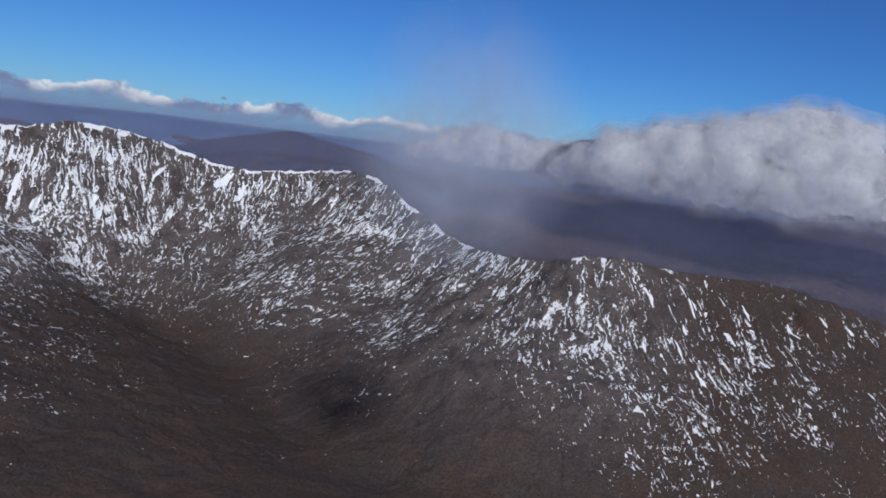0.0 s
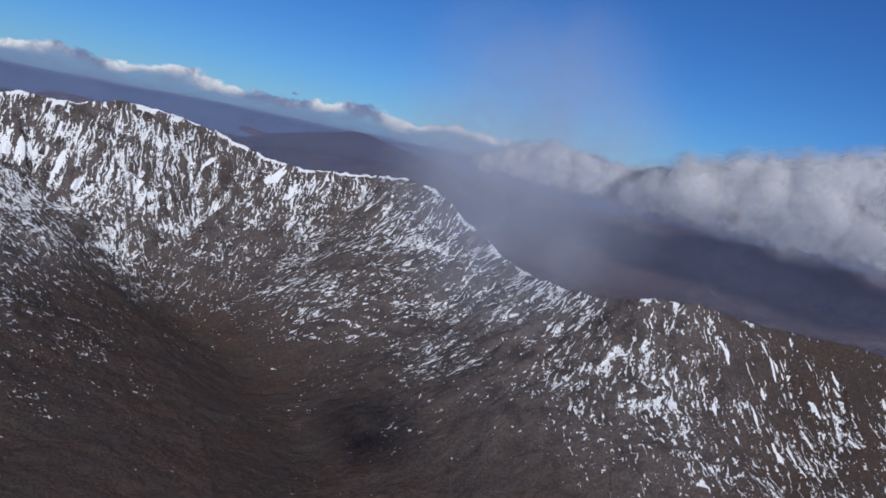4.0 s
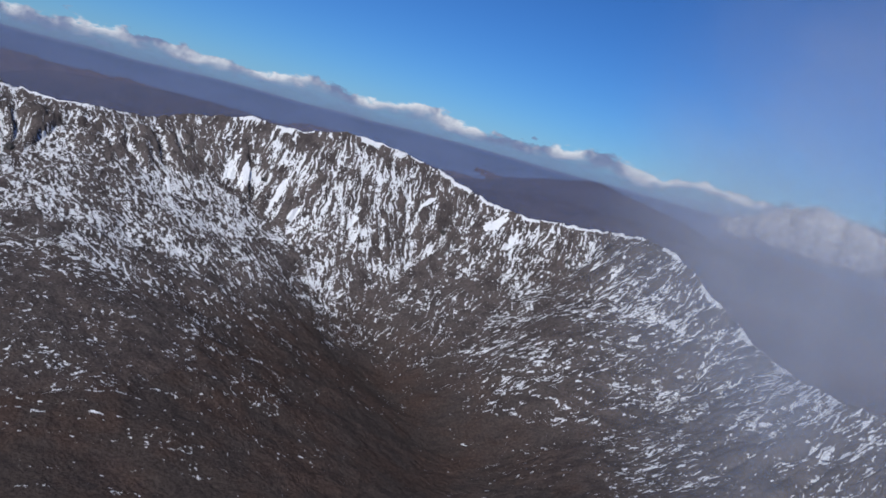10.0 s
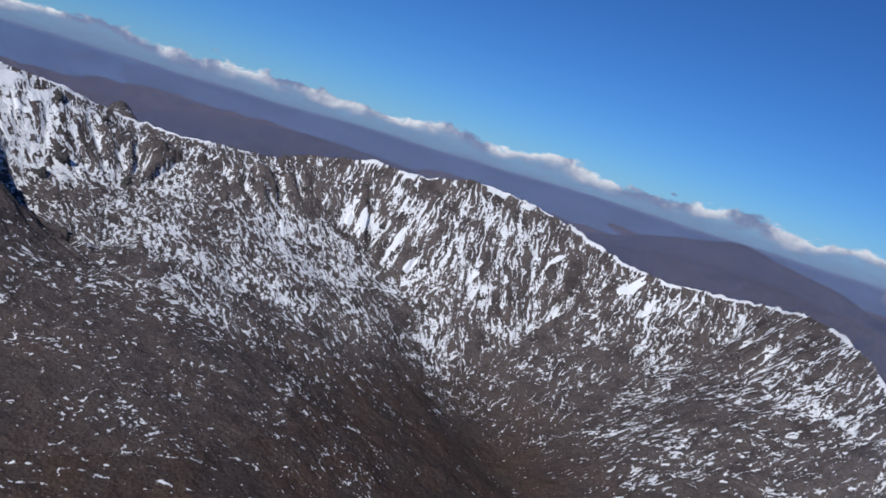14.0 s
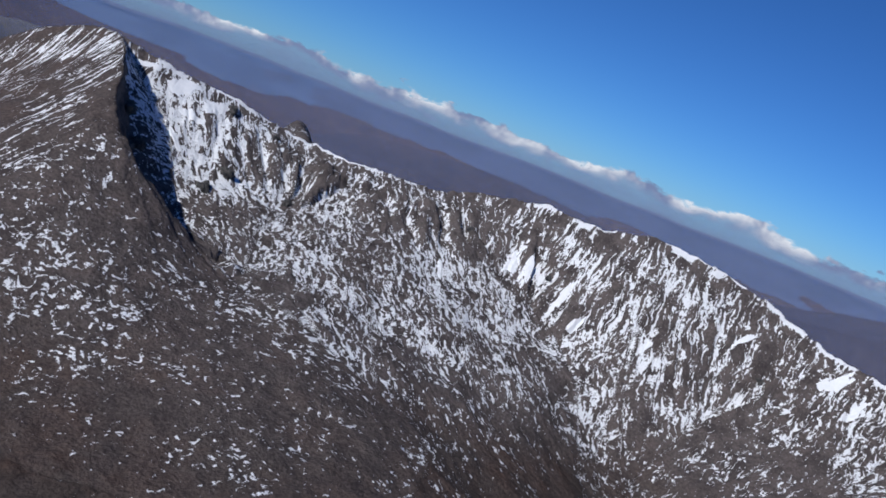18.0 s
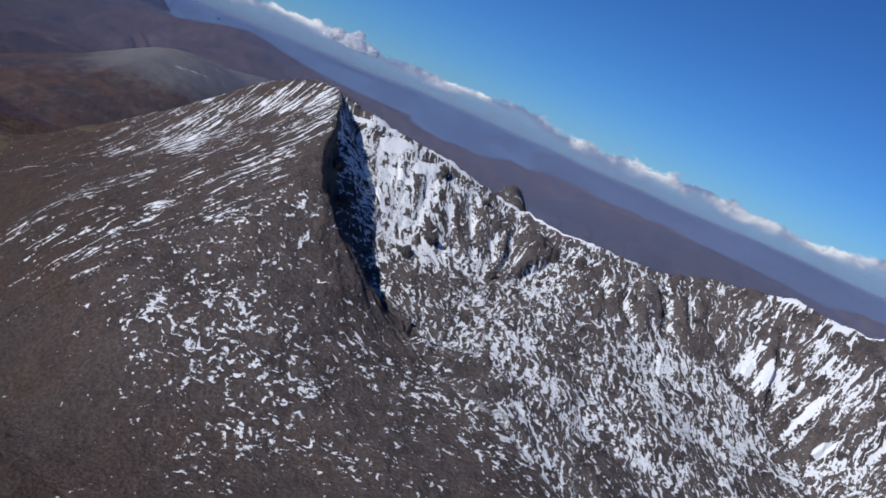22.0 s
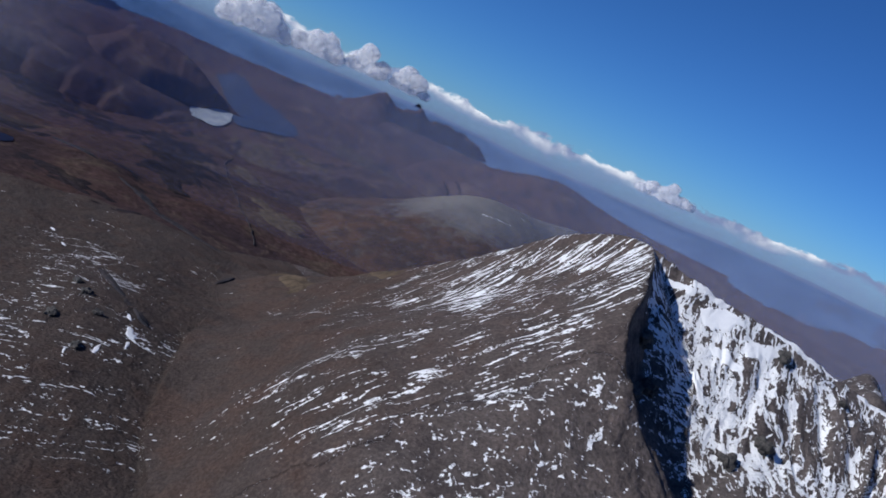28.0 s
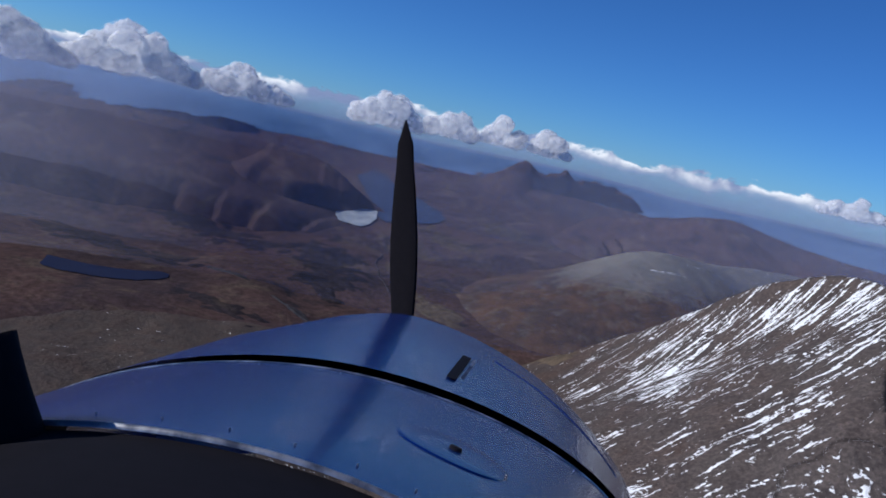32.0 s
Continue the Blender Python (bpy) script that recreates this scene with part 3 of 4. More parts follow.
def far_hill(name, label, nodes, mat, step=14.0, pad=700, rough=10.0, category="hill", snow_at=-0.15, cliff=0, cliff_from=0, blunt=25):
    p = np.array(nodes, float)
    f = Land(p[:, 0].min() - pad, p[:, 0].max() + pad, p[:, 1].min() - pad, p[:, 1].max() + pad, step)
    f.heap(rounded(nodes), 0, blunt=0 if cliff else blunt)
    f.h += fbm(f.x / 160, f.y / 160, 4, 33) * rough * smooth(f.d, 0, 200) + fbm(f.x / 45, f.y / 45, 3, 34) * rough * 0.3
    if cliff:
        f.h += fbm(f.s / 38, f.d / 60, 3, 35) * 20 * np.exp(-f.d / 45)
    f.h -= 420 * smooth(f.d, 0.4 * pad, 0.95 * pad)
    r = np.hypot(f.x - EYE[0], f.y - EYE[1])
    keep = ((f.h > low_ground(f.x, f.y) - 5) & (r < 4285))[:-1, :-1]
    at = {"streak": drawn(f.h, f.d, step, 5, 8), "across": f.d, "down": f.s, "bend": np.full(f.x.shape, 0.6), "snow": np.full(f.x.shape, snow_at) + 0.2 * (1 - smooth(f.d, 20, 160)), "heath": 0.1 + 0.9 * smooth(f.d, 40, 200)}
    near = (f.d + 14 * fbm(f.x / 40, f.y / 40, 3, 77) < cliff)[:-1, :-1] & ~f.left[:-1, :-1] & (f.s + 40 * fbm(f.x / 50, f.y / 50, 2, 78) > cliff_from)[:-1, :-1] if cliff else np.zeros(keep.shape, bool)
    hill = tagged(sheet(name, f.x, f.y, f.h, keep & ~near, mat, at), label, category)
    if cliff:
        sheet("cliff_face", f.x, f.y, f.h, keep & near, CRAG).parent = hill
    return hill


far_hill("rounded_hill", "rounded brown hill with a bare grey stony top", [
    (*west(87.0, 2430, 130), 110, 200, 110, 200), (*west(86.0, 2480, 250), 190, 240, 180, 240), (*west(84.4, 2560, 304), 260, 320, 240, 340), (*west(82.8, 2680, 304), 260, 360, 240, 360), (*west(80.5, 2900, 284), 250, 400, 240, 380), (*west(76, 3200, 290), 240, 420, 240, 400), (*west(71, 3500, 280), 240, 420, 240, 400)], STONY, 10.0, 1200, blunt=120, snow_at=0.1)


# ---- snow and crags that belong to the mountains ----
def height_at(x, y):
    u, v = (np.asarray(x) - lx[0, 0]) / 3.0, (np.asarray(y) - ly[0, 0]) / 3.0
    i, j = np.clip(u.astype(int), 0, lx.shape[1] - 2), np.clip(v.astype(int), 0, lx.shape[0] - 2)
    a, c = u - i, v - j
    h = land.h
    inside = (u >= 0) & (v >= 0) & (u < lx.shape[1] - 1) & (v < lx.shape[0] - 1)
    return np.where(inside, (h[j, i] * (1 - a) + h[j, i + 1] * a) * (1 - c) + (h[j + 1, i] * (1 - a) + h[j + 1, i + 1] * a) * c, -500.0)


def snowfield(owner, cx, cy, long, wide, turn, seed):
    """A drift with a ragged rim, lying on the slope; its long axis points turn degrees from the x axis."""
    g = np.arange(-1.3, 1.301, 0.045)
    u, v = np.meshgrid(g * long, g * wide)
    a = radians(turn)
    x, y = cx + u * math.cos(a) - v * math.sin(a), cy + u * math.sin(a) + v * math.cos(a)
    rim = 1 + 1.0 * fbm(u / 22, v / 9, 4, seed) + 0.7 * fbm(x / 6, y / 6, 3, seed + 9)
    q = np.hypot(u / long, v / wide) / rim
    z = height_at(x, y) + 0.9 - 1.6 * smooth(q, 0.55, 1.0)
    ob = sheet("snowfield", x, y, z, (q < 1.0)[:-1, :-1], SNOW)
    ob.parent = owner


def cornice(owner, lo, hi, wide=4.5):
    """A lip of snow along the crest between two of its points."""
    p = ridge[lo:hi, :2]
    t = np.linspace(0, len(p) - 1, (len(p) - 1) * 8 + 1)
    cx, cy = np.interp(t, np.arange(len(p)), p[:, 0]), np.interp(t, np.arange(len(p)), p[:, 1])
    nx, ny = -np.gradient(cy), np.gradient(cx)
    size = np.hypot(nx, ny)
    rows = np.linspace(-0.5, 1.0, 6)[:, None]
    w = 0.65 * wide * (0.75 + 0.5 * fbm(t / 3, t * 0, 3, lo))
    x, y = cx + nx / size * rows * w, cy + ny / size * rows * w
    z = height_at(x, y) + 1.3 - 1.8 * rows ** 2
    ob = sheet("snow_cornice", x, y, z, np.ones((5, len(t) - 1), bool), SNOW)
    ob.parent = owner


for lo, hi, wide in ((22, 25, 3), (34, 37, 3), (42, 46, 5), (47, 50, 4), (60, 65, 4), (67, 71, 4)):
    cornice(ridge_ob, lo, min(hi, len(ridge)), wide)
for cx, cy, long, wide, turn, seed in (
        (-1262, 1728, 32, 11, 125, 1), (-1228, 1738, 26, 9, 110, 2), (-1165, 1780, 26, 6, 95, 3), (-1110, 1770, 24, 5, 80, 4), (-1085, 1705, 22, 4, 75, 7), (-1010, 1845, 22, 5, 70, 8),
        (-786, 2060, 32, 10, 60, 5), (-735, 2050, 24, 7, 80, 6), (-927, 1990, 20, 4, 70, 9), (-1260, 1560, 24, 5, 150, 10), (-1300, 1690, 26, 4, 120, 11),
        (-1597, 1176, 34, 12, 85, 12), (-1576, 1228, 30, 10, 100, 13), (-1558, 1185, 24, 7, 60, 14), (-1517, 1156, 30, 6, 20, 15), (-1618, 1122, 22, 7, 80, 16), (-1540, 1130, 24, 4, 10, 17)):
    snowfield(ridge_ob, cx, cy, long, wide, turn, seed)
rng = np.random.RandomState(31)
for k in range(34):
    px, py = rng.uniform(190, 640), rng.uniform(0, 1)
    py = 1575 + 0.33 * (px - 319) - 14 - 190 * py ** 1.5
    snowfield(ridge_ob, px, py, rng.uniform(7, 15), rng.uniform(2.2, 4.2), rng.uniform(-75, -35), 40 + k)
DARK_ROCK, n, l, b = material("dark_wet_rock", 0.85, spec=0.3)
geo = n.new("ShaderNodeNewGeometry").outputs["Position"]
l.new(mix_colour(n, l, ramp_node(n, l, noise_node(n, l, geo, 0.15, 6.0, 0.65), 0.35, 0.65), (0.030, 0.030, 0.033), (0.100, 0.094, 0.088)), b.inputs["Base Color"])
bump_node(n, l, noise_node(n, l, geo, 0.25, 6.0, 0.7), b, 0.9, 3.0)


def crag(owner, cx, cy, size, seed):
    """A broken knob of rock that stands out of the slope."""
    bm = bmesh.new()
    bmesh.ops.create_icosphere(bm, subdivisions=3, radius=1.0)
    base = float(height_at(np.array([cx]), np.array([cy]))[0])
    for v in bm.verts:
        p = v.co.copy()
        k = 1 + 0.55 * noise.fractal(p * 1.3 + Vector((seed * 7.1, 0, 0)), 0.8, 2.1, 4)
        step = round(p.z * 3 + noise.noise(p * 2 + Vector((0, seed, 0)))) / 3
        v.co = Vector((p.x * k * size * 1.2 + cx, p.y * k * size + cy, (0.6 * step + 0.4 * p.z) * k * size * 0.9 + base + size * 0.1))
    me = bpy.data.meshes.new("crag")
    bm.to_mesh(me)
    bm.free()
    me.materials.append(DARK_ROCK)
    ob = new("crag", me)
    ob.parent = owner


for cx, cy, size, seed in ((-1575, 1262, 9, 1), (-1545, 1340, 6, 2), (-1470, 1235, 11, 4), (-1420, 1330, 8, 5), (-1330, 1660, 6, 6), (-1205, 1770, 6, 7), (-870, 1990, 6, 9), (-600, 2065, 6, 10), (-1440, 1190, 10, 13)):
    crag(ridge_ob, cx, cy, size, seed)
for cx, cy, size, seed in ((-1500, 1062, 13, 22), (-1440, 1050, 16, 23), (-1395, 1052, 14, 24), (-1475, 1085, 12, 25)):
    crag(peak_ob, cx, cy, size, seed)


def moor_patch(name, mat, cx, cy, long, wide, turn, seed, ragged=0.8):
    """A patch of other cover, or of painted shade, with a ragged rim, lying on the moor."""
    g = np.arange(-1.25, 1.251, 0.06)
    u, v = np.meshgrid(g * long, g * wide)
    a = radians(turn)
    x, y = cx + u * math.cos(a) - v * math.sin(a), cy + u * math.sin(a) + v * math.cos(a)
    q = np.hypot(u / long, v / wide) / (1 + ragged * fbm(u / 45, v / 45, 4, seed))
    z = np.maximum(low_ground(x, y), height_at(x, y)) + 3 - 4 * smooth(q, 0.5, 1.0)
    ob = sheet(name, x, y, z, (q < 1.0)[:-1, :-1], mat)
    ob.parent = ground


PEAT_SHADE, n, l, b = material("peat_and_bank_shade", 0.9, spec=0.2)
geo = n.new("ShaderNodeNewGeometry").outputs["Position"]
l.new(mix_colour(n, l, ramp_node(n, l, noise_node(n, l, geo, 0.05, 6.0, 0.65), 0.35, 0.65), (0.014, 0.015, 0.022), (0.040, 0.035, 0.038)), b.inputs["Base Color"])
bump_node(n, l, noise_node(n, l, geo, 0.08, 5.0, 0.7), b, 0.8, 5.0)
HEATHER = moor_material("dark_heather", (0.016, 0.014, 0.020), (0.024, 0.018, 0.021), (0.040, 0.030, 0.026), (0.010, 0.009, 0.013))
STRAW = moor_material("straw_grass", (0.075, 0.057, 0.042), (0.095, 0.072, 0.050), (0.064, 0.053, 0.036), (0.048, 0.034, 0.029))
# dark lenses that paint the shade of steep banks, along with bare peat
for cx, cy, long, wide, turn, seed in ((-1763, 397, 92, 11, 37, 1), (-1660, 480, 26, 6, 40, 7), (-2060, 500, 70, 9, 165, 2), (-2360, 330, 130, 12, 60, 3), (-2480, 180, 120, 14, 50, 4), (-2640, -60, 90, 10, 70, 6)):
    moor_patch("peat_shade_patch", PEAT_SHADE, cx, cy, long, wide, turn, seed)
for cx, cy, long, wide, turn, seed in ((-3060, 60, 300, 110, 20, 11), (-2790, 130, 170, 70, 35, 12), (-3230, 863, 160, 60, 60, 13), (-2700, -420, 320, 90, 80, 14), (-3150, -330, 260, 90, 75, 15), (-2350, 60, 170, 45, 65, 16)):
    moor_patch("heather_patch", HEATHER, cx, cy, long, wide, turn, seed, 1.3)
for cx, cy, long, wide, turn, seed in ((-3480, 200, 150, 90, 70, 21), (-3620, 330, 150, 60, 60, 22), (-3840, 490, 170, 45, 75, 23), (-3150, 270, 120, 35, 30, 24), (-2200, 690, 190, 40, 25, 25), (-2050, 610, 120, 26, 20, 26), (-2880, 420, 150, 45, 40, 27)):
    moor_patch("grass_patch", STRAW, cx, cy, long, wide, turn, seed, 1.3)


def burn(nodes, wide, mat):
    """A stream in its narrow bed, winding over the moor."""
    p = rounded(nodes, 14)[:, :2]
    k = np.arange(len(p))
    way = np.gradient(p, axis=0)
    side = np.stack([-way[:, 1], way[:, 0]], 1) / np.hypot(way[:, 0], way[:, 1])[:, None]
    p = p + side * (fbm(k / 4, k * 0.0, 3, 88) * 11)[:, None]
    w = wide * (1 + 0.8 * fbm(k / 3, k * 0.0 + 5, 3, 89))
    rows = np.linspace(-1, 1, 5)[:, None]
    x, y = p[:, 0] + side[:, 0] * w * rows, p[:, 1] + side[:, 1] * w * rows
    z = np.maximum(low_ground(x, y), height_at(x, y)) + 3.0 - 1.5 * rows ** 2
    sheet("burn", x, y, z, np.ones((4, len(p) - 1), bool), mat).parent = ground


burn([(-3380, 150), (-3143, 195), (-3010, 250), (-2830, 330), (-2700, 390), (-2540, 455)], 2.2, PEAT_SHADE)
for cx, cy, size, seed in ((-1660, 400, 7, 31), (-1600, 440, 6, 32), (-1560, 400, 8, 33), (-1700, 370, 6, 34), (-1500, 460, 6, 35)):
    crag(knoll_ob, cx, cy, size, seed)
for cx, cy, long, wide, turn, seed in ((-1593, 490, 20, 7, 20, 91), (-1640, 470, 14, 3, 30, 92), (-1560, 500, 14, 3, 10, 93), (-1480, 455, 16, 3, 20, 94), (-1510, 480, 12, 3, 5, 95), (-1900, 260, 14, 4, 40, 96), (-1960, 215, 12, 3, 40, 97)):
    snowfield(knoll_ob, cx, cy, long, wide, turn, seed)
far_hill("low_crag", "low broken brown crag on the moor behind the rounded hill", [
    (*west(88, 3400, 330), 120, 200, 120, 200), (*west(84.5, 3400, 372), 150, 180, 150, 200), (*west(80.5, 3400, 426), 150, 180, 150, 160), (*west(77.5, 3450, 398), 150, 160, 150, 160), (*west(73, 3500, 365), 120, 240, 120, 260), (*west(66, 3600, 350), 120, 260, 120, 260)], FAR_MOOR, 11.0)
far_hill("cliff_mountain", "distant brown mountain, sheer-ended, its craggy rim painted in shade", [
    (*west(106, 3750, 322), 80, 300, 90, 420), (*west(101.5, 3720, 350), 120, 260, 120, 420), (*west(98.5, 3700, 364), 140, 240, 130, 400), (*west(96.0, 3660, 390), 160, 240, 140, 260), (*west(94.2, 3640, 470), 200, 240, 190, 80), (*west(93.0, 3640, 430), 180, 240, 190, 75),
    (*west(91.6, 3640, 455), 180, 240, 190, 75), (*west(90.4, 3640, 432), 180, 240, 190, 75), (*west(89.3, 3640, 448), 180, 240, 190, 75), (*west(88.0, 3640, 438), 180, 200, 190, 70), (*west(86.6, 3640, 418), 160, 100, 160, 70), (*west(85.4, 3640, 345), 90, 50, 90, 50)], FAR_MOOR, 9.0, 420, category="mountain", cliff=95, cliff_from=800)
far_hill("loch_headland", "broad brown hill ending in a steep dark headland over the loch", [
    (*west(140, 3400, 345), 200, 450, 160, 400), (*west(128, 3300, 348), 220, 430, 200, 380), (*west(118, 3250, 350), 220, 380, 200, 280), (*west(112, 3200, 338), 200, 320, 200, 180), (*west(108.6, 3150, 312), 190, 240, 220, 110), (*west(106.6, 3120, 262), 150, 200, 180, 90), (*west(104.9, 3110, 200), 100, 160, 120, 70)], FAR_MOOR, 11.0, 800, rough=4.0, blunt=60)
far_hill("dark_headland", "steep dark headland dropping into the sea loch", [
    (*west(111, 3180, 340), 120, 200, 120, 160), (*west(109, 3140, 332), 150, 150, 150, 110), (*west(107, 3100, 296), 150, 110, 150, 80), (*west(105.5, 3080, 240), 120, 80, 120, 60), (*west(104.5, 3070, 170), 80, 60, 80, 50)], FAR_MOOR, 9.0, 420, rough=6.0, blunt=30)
far_hill("low_upland", "far low upland behind the ridge, purple-brown with painted haze", [
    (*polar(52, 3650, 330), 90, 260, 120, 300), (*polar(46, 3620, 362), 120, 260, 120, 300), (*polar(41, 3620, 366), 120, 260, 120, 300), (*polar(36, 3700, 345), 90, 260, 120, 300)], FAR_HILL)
far_hill("blue_hill", "far hill under the cloud bank, painted haze blue", [
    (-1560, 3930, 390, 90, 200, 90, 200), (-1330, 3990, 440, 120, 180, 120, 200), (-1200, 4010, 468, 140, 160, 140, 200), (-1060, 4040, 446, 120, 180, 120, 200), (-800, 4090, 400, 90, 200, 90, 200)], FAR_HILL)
far_hill("back_crag", "grey rocky spur with thin snow behind the ridge crest", [
    (-1830, 1560, 395, 260, 160, 260, 150), (-2000, 1640, 405, 260, 140, 260, 150), (-2150, 1730, 385, 260, 150, 260, 160), (-2350, 1900, 300, 200, 200, 200, 200)], ROCK, 8.0, 420, snow_at=0.3)


# ---- lochs ----
def loch(name, label, outline, mat, lift=3.0, ragged=1.0):
    """A sheet of water with a soft shore line through its nodes."""
    p = rounded(list(outline) + [outline[0]], 5)[:-1]
    bm = bmesh.new()
    vs = []
    for k, (x, y) in enumerate(p[:, :2]):
        w = 1 + ragged * (0.02 * math.sin(k * 2.1) + 0.015 * math.sin(k * 4.7))
        c = p[:, :2].mean(0)
        x, y = c[0] + (x - c[0]) * w, c[1] + (y - c[1]) * w
        vs.append((x, y))
    c = p[:, :2].mean(0)
    mid = bm.verts.new((c[0], c[1], 0))
    rings_ = []
    for f in (0.25, 0.5, 0.75, 1.0):
        rings_.append([bm.verts.new((c[0] + (x - c[0]) * f, c[1] + (y - c[1]) * f, 0)) for x, y in vs])
    n_ = len(vs)
    for k in range(n_):
        bm.faces.new((mid, rings_[0][k], rings_[0][(k + 1) % n_]))
        for a, b in zip(rings_[:-1], rings_[1:]):
            bm.faces.new((a[k], b[k], b[(k + 1) % n_], a[(k + 1) % n_]))
    for v in bm.verts:
        v.co.z = float(dish(np.array([v.co.x]), np.array([v.co.y]))[0]) + lift
    bmesh.ops.recalc_face_normals(bm, faces=bm.faces)
    me = bpy.data.meshes.new(name)
    bm.to_mesh(me)
    bm.free()
    me.materials.append(mat)
    return tagged(new(name, me), label, "loch", kind="structure")


loch("water", "blue sea loch between brown headlands", [(-3977, -156), (-4084, -94), (-3970, 31), (-3927, 129), (-3839, 248), (-3755, 248), (-3688, 155), (-3638, 70), (-3714, 11), (-3822, -50)], WATER, 4.0)
loch("water_shallow", "pale shallows at the near end of the loch, sheen painted in", [(-3532, -154), (-3604, -116), (-3677, -43), (-3704, 22), (-3609, 43), (-3531, 20), (-3528, -33), (-3526, -96)], SHEEN, 5.0, 1.0)
loch("water_small", "narrow dark blue loch on the moor", [(-2395, -390), (-2408, -306), (-2424, -262), (-2461, -208), (-2509, -165), (-2471, -133), (-2395, -157), (-2349, -202), (-2325, -251), (-2310, -340)], TARN, 2.0)


# ---- clouds ----
def cloud(name, label, az, el, r, wide, tall, lumps, seed, mat=CLOUD, size=None, flat=0.35, levels=2, soft_shells=0):
    """A heap of billows with a flatter base, made of uneven rounded masses."""
    rng = np.random.RandomState(seed)
    ball = bmesh.new()
    bmesh.ops.create_icosphere(ball, subdivisions=levels, radius=1.0)
    unit = np.array([v.co[:] for v in ball.verts])
    tris = np.array([[v.index for v in f.verts] for f in ball.faces])
    ball.free()
    cx, cy, _ = west(az, r) if az > 65 else polar(az, r)
    cz = EYE[2] + math.tan(radians(el)) * r
    a = radians(az)
    side, out = np.array([math.cos(a), math.sin(a)]), np.array([-math.sin(a), math.cos(a)])
    vs, fs, count = [], [], 0
    for k in range(lumps):
        u = rng.uniform(-1, 1)
        hgt = rng.uniform(0, 1) * (1 - abs(u) ** 1.7) * rng.uniform(0.5, 1)
        s = (size or tall * 0.42) * rng.uniform(0.45, 1.0) * (1 - 0.4 * abs(u))
        shape = unit * np.array([rng.uniform(1.0, 1.5), rng.uniform(0.9, 1.3), rng.uniform(0.7, 1.0)])
        q = unit * 2.1 + rng.uniform(-50, 50, 3)
        bulge = fbm(q[:, 0] + q[:, 2] * 0.7, q[:, 1] - q[:, 2] * 0.6, 4, seed + k, 0.6)
        shape = shape * (1 + 0.55 * bulge)[:, None] * s
        w = side * u * wide + out * rng.uniform(-0.5, 0.5) * tall
        p = shape + np.array([cx + w[0], cy + w[1], cz + hgt * tall])
        low = cz - flat * s
        p[:, 2] = np.where(p[:, 2] < low, low + (p[:, 2] - low) * 0.25, p[:, 2])
        vs.append(p)
        fs.append(tris + count)
        count += len(p)
    me = bpy.data.meshes.new(name)
    me.from_pydata(np.vstack(vs).tolist(), [], np.vstack(fs).tolist())
    me.materials.append(mat)
    ob = new(name, me)
    skin = ob.modifiers.new("skin", 'REMESH')
    skin.mode, skin.voxel_size, skin.use_smooth_shade = 'VOXEL', (size or tall * 0.42) * 0.09, True
    ease = ob.modifiers.new("ease", 'SMOOTH')
    ease.factor, ease.iterations = 0.5, 16
    for grain_size, amount in ((0.8, 0.42), (0.3, 0.10)):
        puff = bpy.data.textures.new("billows", 'CLOUDS')
        puff.noise_scale, puff.noise_depth = (size or tall * 0.42) * grain_size, 3
        push = ob.modifiers.new("billows", 'DISPLACE')
        push.texture, push.strength, push.mid_level, push.texture_coords = puff, (size or tall * 0.42) * amount, 0.5, 'GLOBAL'
    for k, thin in enumerate(WISPS[:soft_shells]):
        veil_ob = ob.copy()
        veil_ob.name, veil_ob.data = "wisp", me.copy()
        veil_ob.data.materials[0] = thin
        scene.collection.objects.link(veil_ob)
        swell = veil_ob.modifiers.new("swell", 'DISPLACE')
        swell.strength, swell.mid_level = (size or tall * 0.42) * (0.05, 0.11, 0.18, 0.26, 0.35)[k], 0.0
        veil_ob.parent = ob
    return tagged(ob, label, "cloud", "clouds over the horizon")


PUFF = "white sunlit cumulus cloud with a grey base"
cloud("cloud", "large white cumulus bank with a soft grey underside", -26, -1.9, 3050, 840, 300, 110, 1, size=150, soft_shells=5)
cloud("cloud", "white shoulder of the large cumulus bank", -6, -1.8, 3200, 420, 130, 60, 2, size=80, soft_shells=5)
for az, el, wide, tall, lumps, size in ((104.2, -0.9, 130, 120, 40, 62), (99.8, -0.8, 100, 110, 34, 50), (96.0, -0.5, 80, 105, 30, 48), (92.8, -0.6, 70, 80, 24, 40), (73.2, -0.2, 110, 60, 26, 36), (114, -1.1, 200, 90, 44, 50), (121, -1.0, 230, 140, 60, 66),
                                       (129, -1.4, 260, 140, 60, 70), (137, -1.3, 260, 130, 40, 66)):
    cloud("cloud", PUFF, az, el, 3800, wide * 1.15, tall * 1.15, int(lumps * 1.3), int(az * 7), size=size * 1.1, soft_shells=2)

# ---- the far cloud bank, all round the horizon ----
BANK, n, l, b = material("glowing_cloud_bank", 1.0, spec=0.0)
n.remove(b)
geo = n.new("ShaderNodeNewGeometry").outputs["Position"]
split = n.new("ShaderNodeSeparateXYZ")
l.new(geo, split.inputs[0])
up = math_node(n, l, 'SUBTRACT', split.outputs[2], EYE[2])
stretch = n.new("ShaderNodeVectorMath")
stretch.operation = 'MULTIPLY'
stretch.inputs[1].default_value = (1, 1, 2.2)
l.new(geo, stretch.inputs[0])
wide_noise = noise_node(n, l, stretch.outputs[0], 0.0024, 3.0, 0.5)
billow = noise_node(n, l, stretch.outputs[0], 0.011, 6.0, 0.58, 0.3)
veil = noise_node(n, l, stretch.outputs[0], 0.003, 5.0, 0.6)
# uneven upper edge
edge = math_node(n, l, 'MULTIPLY_ADD', wide_noise, 190.0, -92.0)
